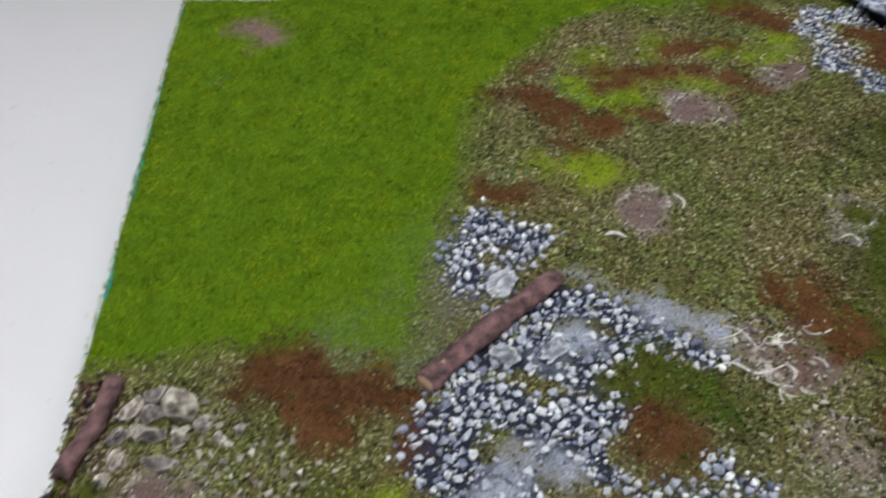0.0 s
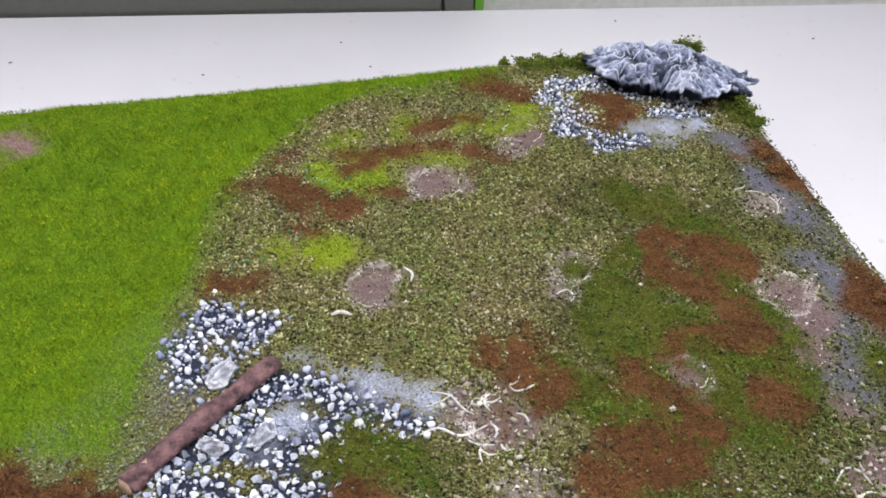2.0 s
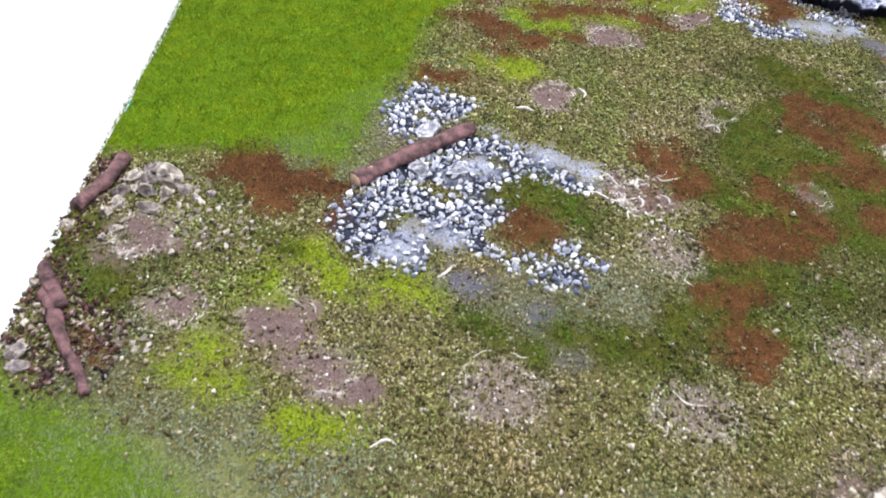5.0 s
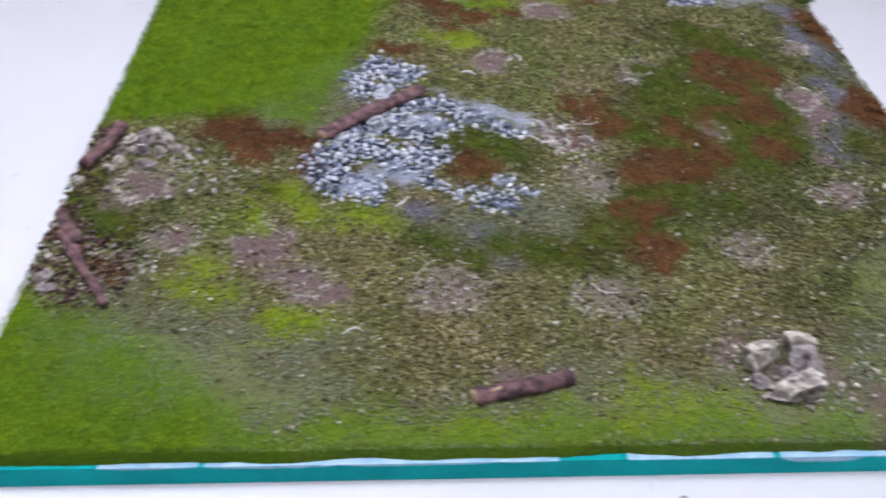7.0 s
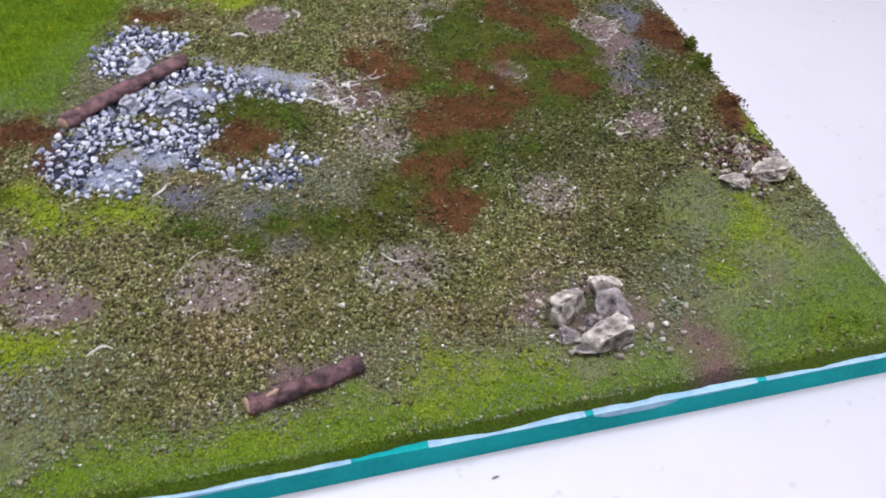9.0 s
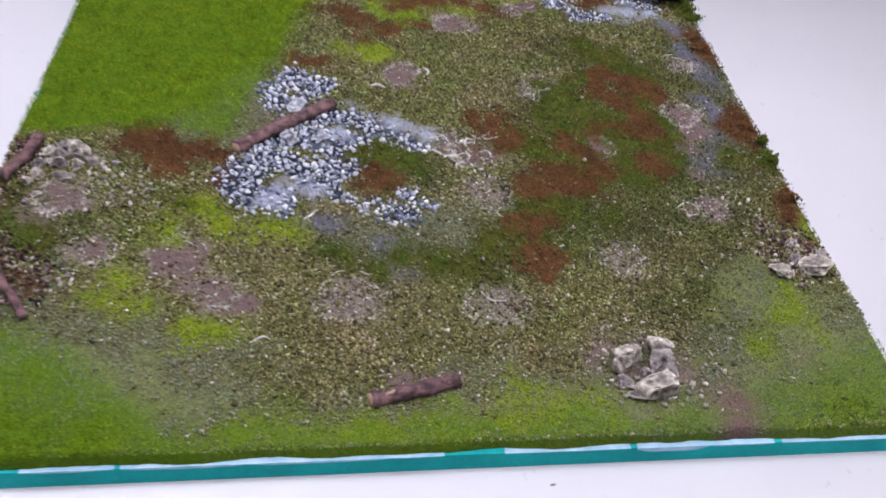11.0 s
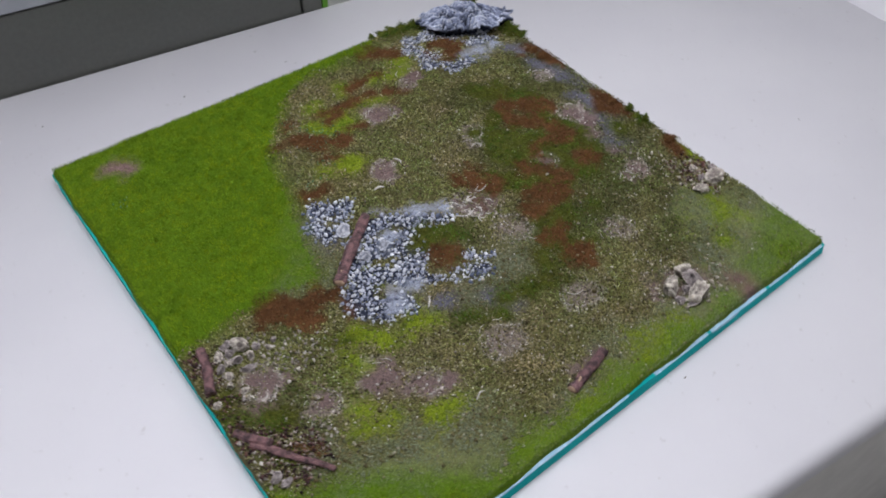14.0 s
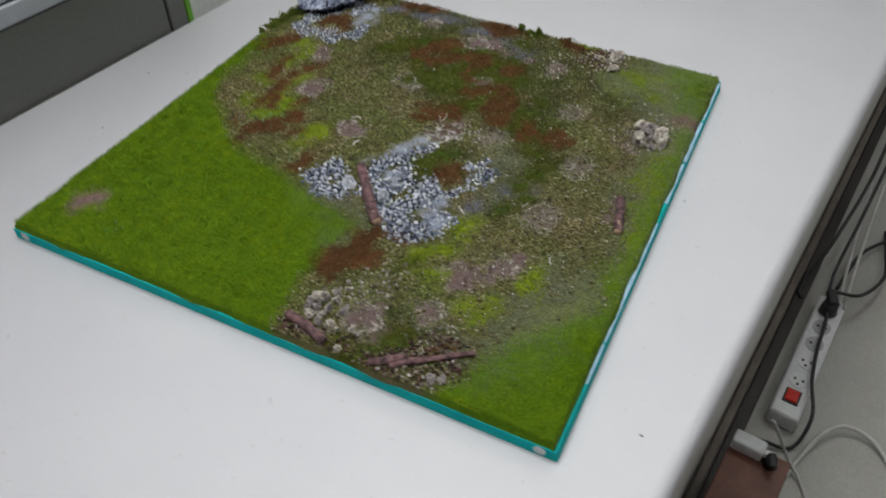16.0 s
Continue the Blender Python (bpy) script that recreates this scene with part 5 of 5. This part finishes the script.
# ---- small bushes of foam along the rims ----
def bush(px, py, r, tall, count, mat, seed, label):
    rnd = np.random.RandomState(seed)
    d = rnd.normal(size=(count, 3))
    d /= np.linalg.norm(d, axis=1)[:, None]
    d *= rnd.uniform(0.2, 1, (count, 1)) ** 0.5
    ang = np.arctan2(d[:, 1], d[:, 0])
    lobe = 1 + 0.30 * np.sin(3 * ang + seed) + 0.22 * np.sin(5 * ang + 2 * seed) * np.sign(d[:, 2]) + 0.2 * np.sin(9 * d[:, 2] + seed)
    v = d * (r, r, tall / 2) * lobe[:, None] * (1 + 0.35 * rnd.uniform(-1, 1, (count, 1)))
    size = rnd.uniform(0.0004, 0.0010, (count, 1, 1))
    o = np.einsum("nij,kj->nki", turn_rows(*rnd.uniform(0, 6.3, (3, count))), OCTA) * size * (1 + 0.3 * rnd.uniform(-1, 1, (count, 6, 1)))
    pts = (v[:, None] + o + (0, 0, tall / 2 - 0.0005)).reshape(-1, 3)
    f = (OCTA_F[None] + (np.arange(count) * 6)[:, None, None]).reshape(-1, 3)
    h = float(ground_height(np.array([px]), np.array([py]))[0])
    part("bush", mesh_of("bush", pts, f, mat), tile, label, pose(px, py, LIFT + h))


for k, (px, py, r, tall) in enumerate([(0.599, 0.276, 0.0040, 0.010), (0.599, 0.250, 0.0035, 0.009), (0.597, 0.262, 0.0055, 0.004), (0.457, 0.598, 0.008, 0.004), (0.472, 0.597, 0.009, 0.004), (0.487, 0.593, 0.009, 0.005), (0.502, 0.590, 0.007, 0.007), (0.604, 0.586, 0.007, 0.015), (0.596, 0.594, 0.007, 0.014), (0.606, 0.497, 0.007, 0.008), (0.607, 0.483, 0.007, 0.007), (0.607, 0.510, 0.006, 0.009), (0.440, 0.602, 0.003, 0.005)]):
    bush(px, py, r, tall, int(300 + 60000 * r), MOSS_TURF, 300 + k, "moss-green foam bush")
for k, (px, py, r, tall) in enumerate([(0.594, 0.208, 0.007, 0.006), (0.594, 0.300, 0.007, 0.005), (0.595, 0.425, 0.008, 0.005), (0.595, 0.445, 0.007, 0.005)]):
    bush(px, py, r, tall, 500, BROWN_TURF, 330 + k, "rust brown foam bush")

# ---- steel magnets let into the west side ----
for py in (0.588, 0.013):
    part("magnet", from_bm("magnet", cylinder(0.0052, -0.0006, 0.004), STEEL), tile, "round steel magnet", pose(0, py, LIFT - 0.0128, 0, 90, 0))

# ---- crumbs and smudges on the bench ----
CRUMB = worn("grey_crumb", (0.16, 0.15, 0.14), (0.26, 0.25, 0.23), 300.0, 0.9)
rnd_crumb = random.Random(5)
for u, v in [(0.204, 0.816), (0.231, 0.772), (0.087, 0.764), (-0.084, 0.791), (0.469, 0.848), (0.65, 0.807), (0.351, 0.113), (0.228, 0.12), (0.62, 0.10), (0.05, 0.03), (0.74, 0.33)]:
    bm = rock_verts(rnd_crumb, 1, 0.2)
    ob = new("crumb", from_bm("crumb", bm, CRUMB))
    ob.matrix_world = BENCH @ pose(u, v, TOP + 0.0004, 0, 0, rnd_crumb.uniform(0, 360)) @ Matrix.Diagonal((rnd_crumb.uniform(0.0012, 0.003), 0.001, 0.0006, 1))
    tagged(ob, "tiny grey crumb lying on the white bench", "crumb", "crumbs on the bench")


# ---- floor beside the bench: power strip, cables, wooden box ----
def power_strip():
    thing = tagged(new("power_strip"), "white power strip with a lit red switch on the floor", "power strip")
    thing.matrix_world = BESIDE @ pose(0.890, -0.072, FLOOR) @ Matrix.Diagonal((1, 0.84, 0.95, 1))
    part("body", from_bm("body", box(-0.182, 0.182, -0.034, 0.034, 0, 0.045, 0.007, 3), PLASTIC_WHITE, True), thing)
    bezel = part("switch_bezel", from_bm("switch_bezel", box(-0.150, -0.112, -0.018, 0.018, 0.0445, 0.0475, 0.001), RUBBER_BLACK), thing, "black switch bezel")
    part("switch", from_bm("switch", box(-0.146, -0.116, -0.014, 0.014, 0.047, 0.0515, 0.002), SWITCH_RED), bezel, "red rocker switch, lit")
    for k in range(5):
        cx = -0.083 + 0.055 * k
        ring = part("socket", from_bm("socket", cylinder(0.0215, 0.0445, 0.0462, 32), PLASTIC_WHITE if k < 2 else SOCKET_GREY, False), thing, "round grey socket" if k >= 2 else "white universal socket", pose(cx, 0, 0))
        for hx, hy in ((0, 0.0095), (0, -0.0095), (-0.012, 0)) if k < 2 else ((0, 0.0095), (0, -0.0095)):
            part("hole", from_bm("hole", cylinder(0.0034, 0.0455, 0.0466, 12), HOLE_BLACK), ring, "", pose(hx, hy, 0))


power_strip()


def plug(u, v, z, turn, mat, label, size=1.0):
    thing = tagged(new("plug"), label, "plug")
    thing.matrix_world = BESIDE @ pose(u, v, z, 0, 0, turn) @ Matrix.Scale(size, 4)
    part("body", from_bm("body", cylinder(0.019, 0, 0.030, 20, 0.015), mat, True), thing)
    part("grip", from_bm("grip", box(-0.012, 0.030, -0.010, 0.010, 0.024, 0.042, 0.004), mat, True), thing)


plug(1.022, -0.070, FLOOR + 0.0465, 20, RUBBER_BLACK, "black moulded plug in the power strip")


def cable(points, r, mat, label, group="cables"):
    bm = tube(points, r, 10, 12)
    ob = new("cable", from_bm("cable", bm, mat, True))
    ob.matrix_world = BESIDE
    return tagged(ob, label, "cable", group)


F = FLOOR
cable([(0.55, -0.105, F + 0.004), (0.652, -0.126, F + 0.010), (0.724, -0.148, F + 0.022), (0.765, -0.180, F + 0.022), (0.769, -0.232, F + 0.012), (0.724, -0.280, F + 0.004), (0.62, -0.33, F + 0.004)], 0.0042, CABLE_GREY, "grey cable looping over the floor")
cable([(0.625, -0.012, F + 0.035), (0.648, -0.060, F + 0.018), (0.672, -0.108, F + 0.008), (0.730, -0.118, F + 0.045), (0.805, -0.094, F + 0.056), (0.90, -0.080, F + 0.054), (0.98, -0.074, F + 0.056), (1.106, -0.052, F + 0.07), (1.25, -0.055, F + 0.14), (1.50, -0.060, F + 0.25)], 0.0036, RUBBER_BLACK, "black cable lying along the power strip")
cable([(1.050, -0.064, F + 0.080), (1.095, -0.118, F + 0.060), (1.215, -0.150, F + 0.030), (1.32, -0.135, F + 0.020), (1.40, -0.120, F + 0.012)], 0.0040, RUBBER_BLACK, "black cable curling away from the plug")
cable([(1.066, -0.012, F + 0.012), (1.090, 0.000, F + 0.030), (1.20, -0.024, F + 0.10), (1.40, -0.040, F + 0.20), (1.62, -0.02, F + 0.34)], 0.0040, RUBBER_BLACK, "black cable hanging beside the bench")
cable([(1.045, -0.086, F + 0.055), (1.18, -0.071, F + 0.06), (1.42, -0.046, F + 0.12), (1.75, -0.010, F + 0.24)], 0.0034, CABLE_GREY, "grey cable rising beside the bench")
cable([(1.05, -0.098, F + 0.045), (1.17, -0.086, F + 0.075), (1.36, -0.072, F + 0.14), (1.66, -0.050, F + 0.28)], 0.0034, CABLE_GREY, "grey cable rising beside the bench")
cable([(1.13, -0.070, F + 0.02), (1.25, -0.085, F + 0.03), (1.33, -0.112, F + 0.02), (1.42, -0.16, F + 0.004), (1.55, -0.20, F + 0.004)], 0.0040, RUBBER_BLACK, "black cable on the floor")
cable([(0.58, -0.055, F + 0.17), (0.615, -0.075, F + 0.10), (0.63, -0.105, F + 0.03), (0.60, -0.150, F + 0.004), (0.52, -0.19, F + 0.004)], 0.0032, CABLE_GREY, "grey cable hanging from the adapter")

LATH = worn("pale_lath", (0.17, 0.140, 0.118), (0.25, 0.21, 0.18), 14.0, 0.4)
# added black strip, standing in for the dark, shaded gap beside the power strip
dark_strip = tagged(new("gap_strip", from_bm("gap_strip", box(0.30, 2.28, -0.040, -0.015, F, F + 0.012, 0.003), GAP_BLACK)), "black strip added for the shaded gap at the foot of the bench", "cable duct")
dark_strip.matrix_world = BENCH
lath = tagged(new("floor_lath", from_bm("floor_lath", box(0.30, 2.28, -0.013, 0.004, F, F + 0.014, 0.003), LATH)), "pale brown wooden lath along the foot of the bench", "lath")
lath.matrix_world = BENCH


def wooden_box():
    thing = tagged(new("wooden_box"), "red-brown wooden box with a white side, on the floor", "box")
    thing.matrix_world = BESIDE
    part("lid", from_bm("lid", box(0.30, 0.515, -0.106, -0.008, -0.632, -0.620, 0.002), RED_WOOD), thing, "red-brown lid")
    part("body", from_bm("body", box(0.302, 0.513, -0.104, -0.018, F, -0.632, 0.002), RED_WOOD), thing)
    part("side_panel", from_bm("side_panel", box(0.30, 0.515, -0.0170, -0.0085, F, -0.634, 0.001), PLASTIC_WHITE), thing, "white side panel")


wooden_box()
adapter = tagged(new("adapter"), "small white power adapter on the wooden box", "adapter")
adapter.matrix_world = BESIDE @ pose(0.500, -0.035, -0.620)
part("body", from_bm("body", box(-0.014, 0.014, -0.026, 0.026, 0, 0.026, 0.004, 3), PLASTIC_WHITE, True), adapter)
part("cord_grip", from_bm("cord_grip", box(-0.006, 0.006, -0.044, -0.0255, 0.006, 0.018, 0.003), PLASTIC_WHITE, True), adapter)
plug(0.492, -0.075, -0.620, 200, RUBBER_BLACK, "black plug lying on the wooden box", 0.62)
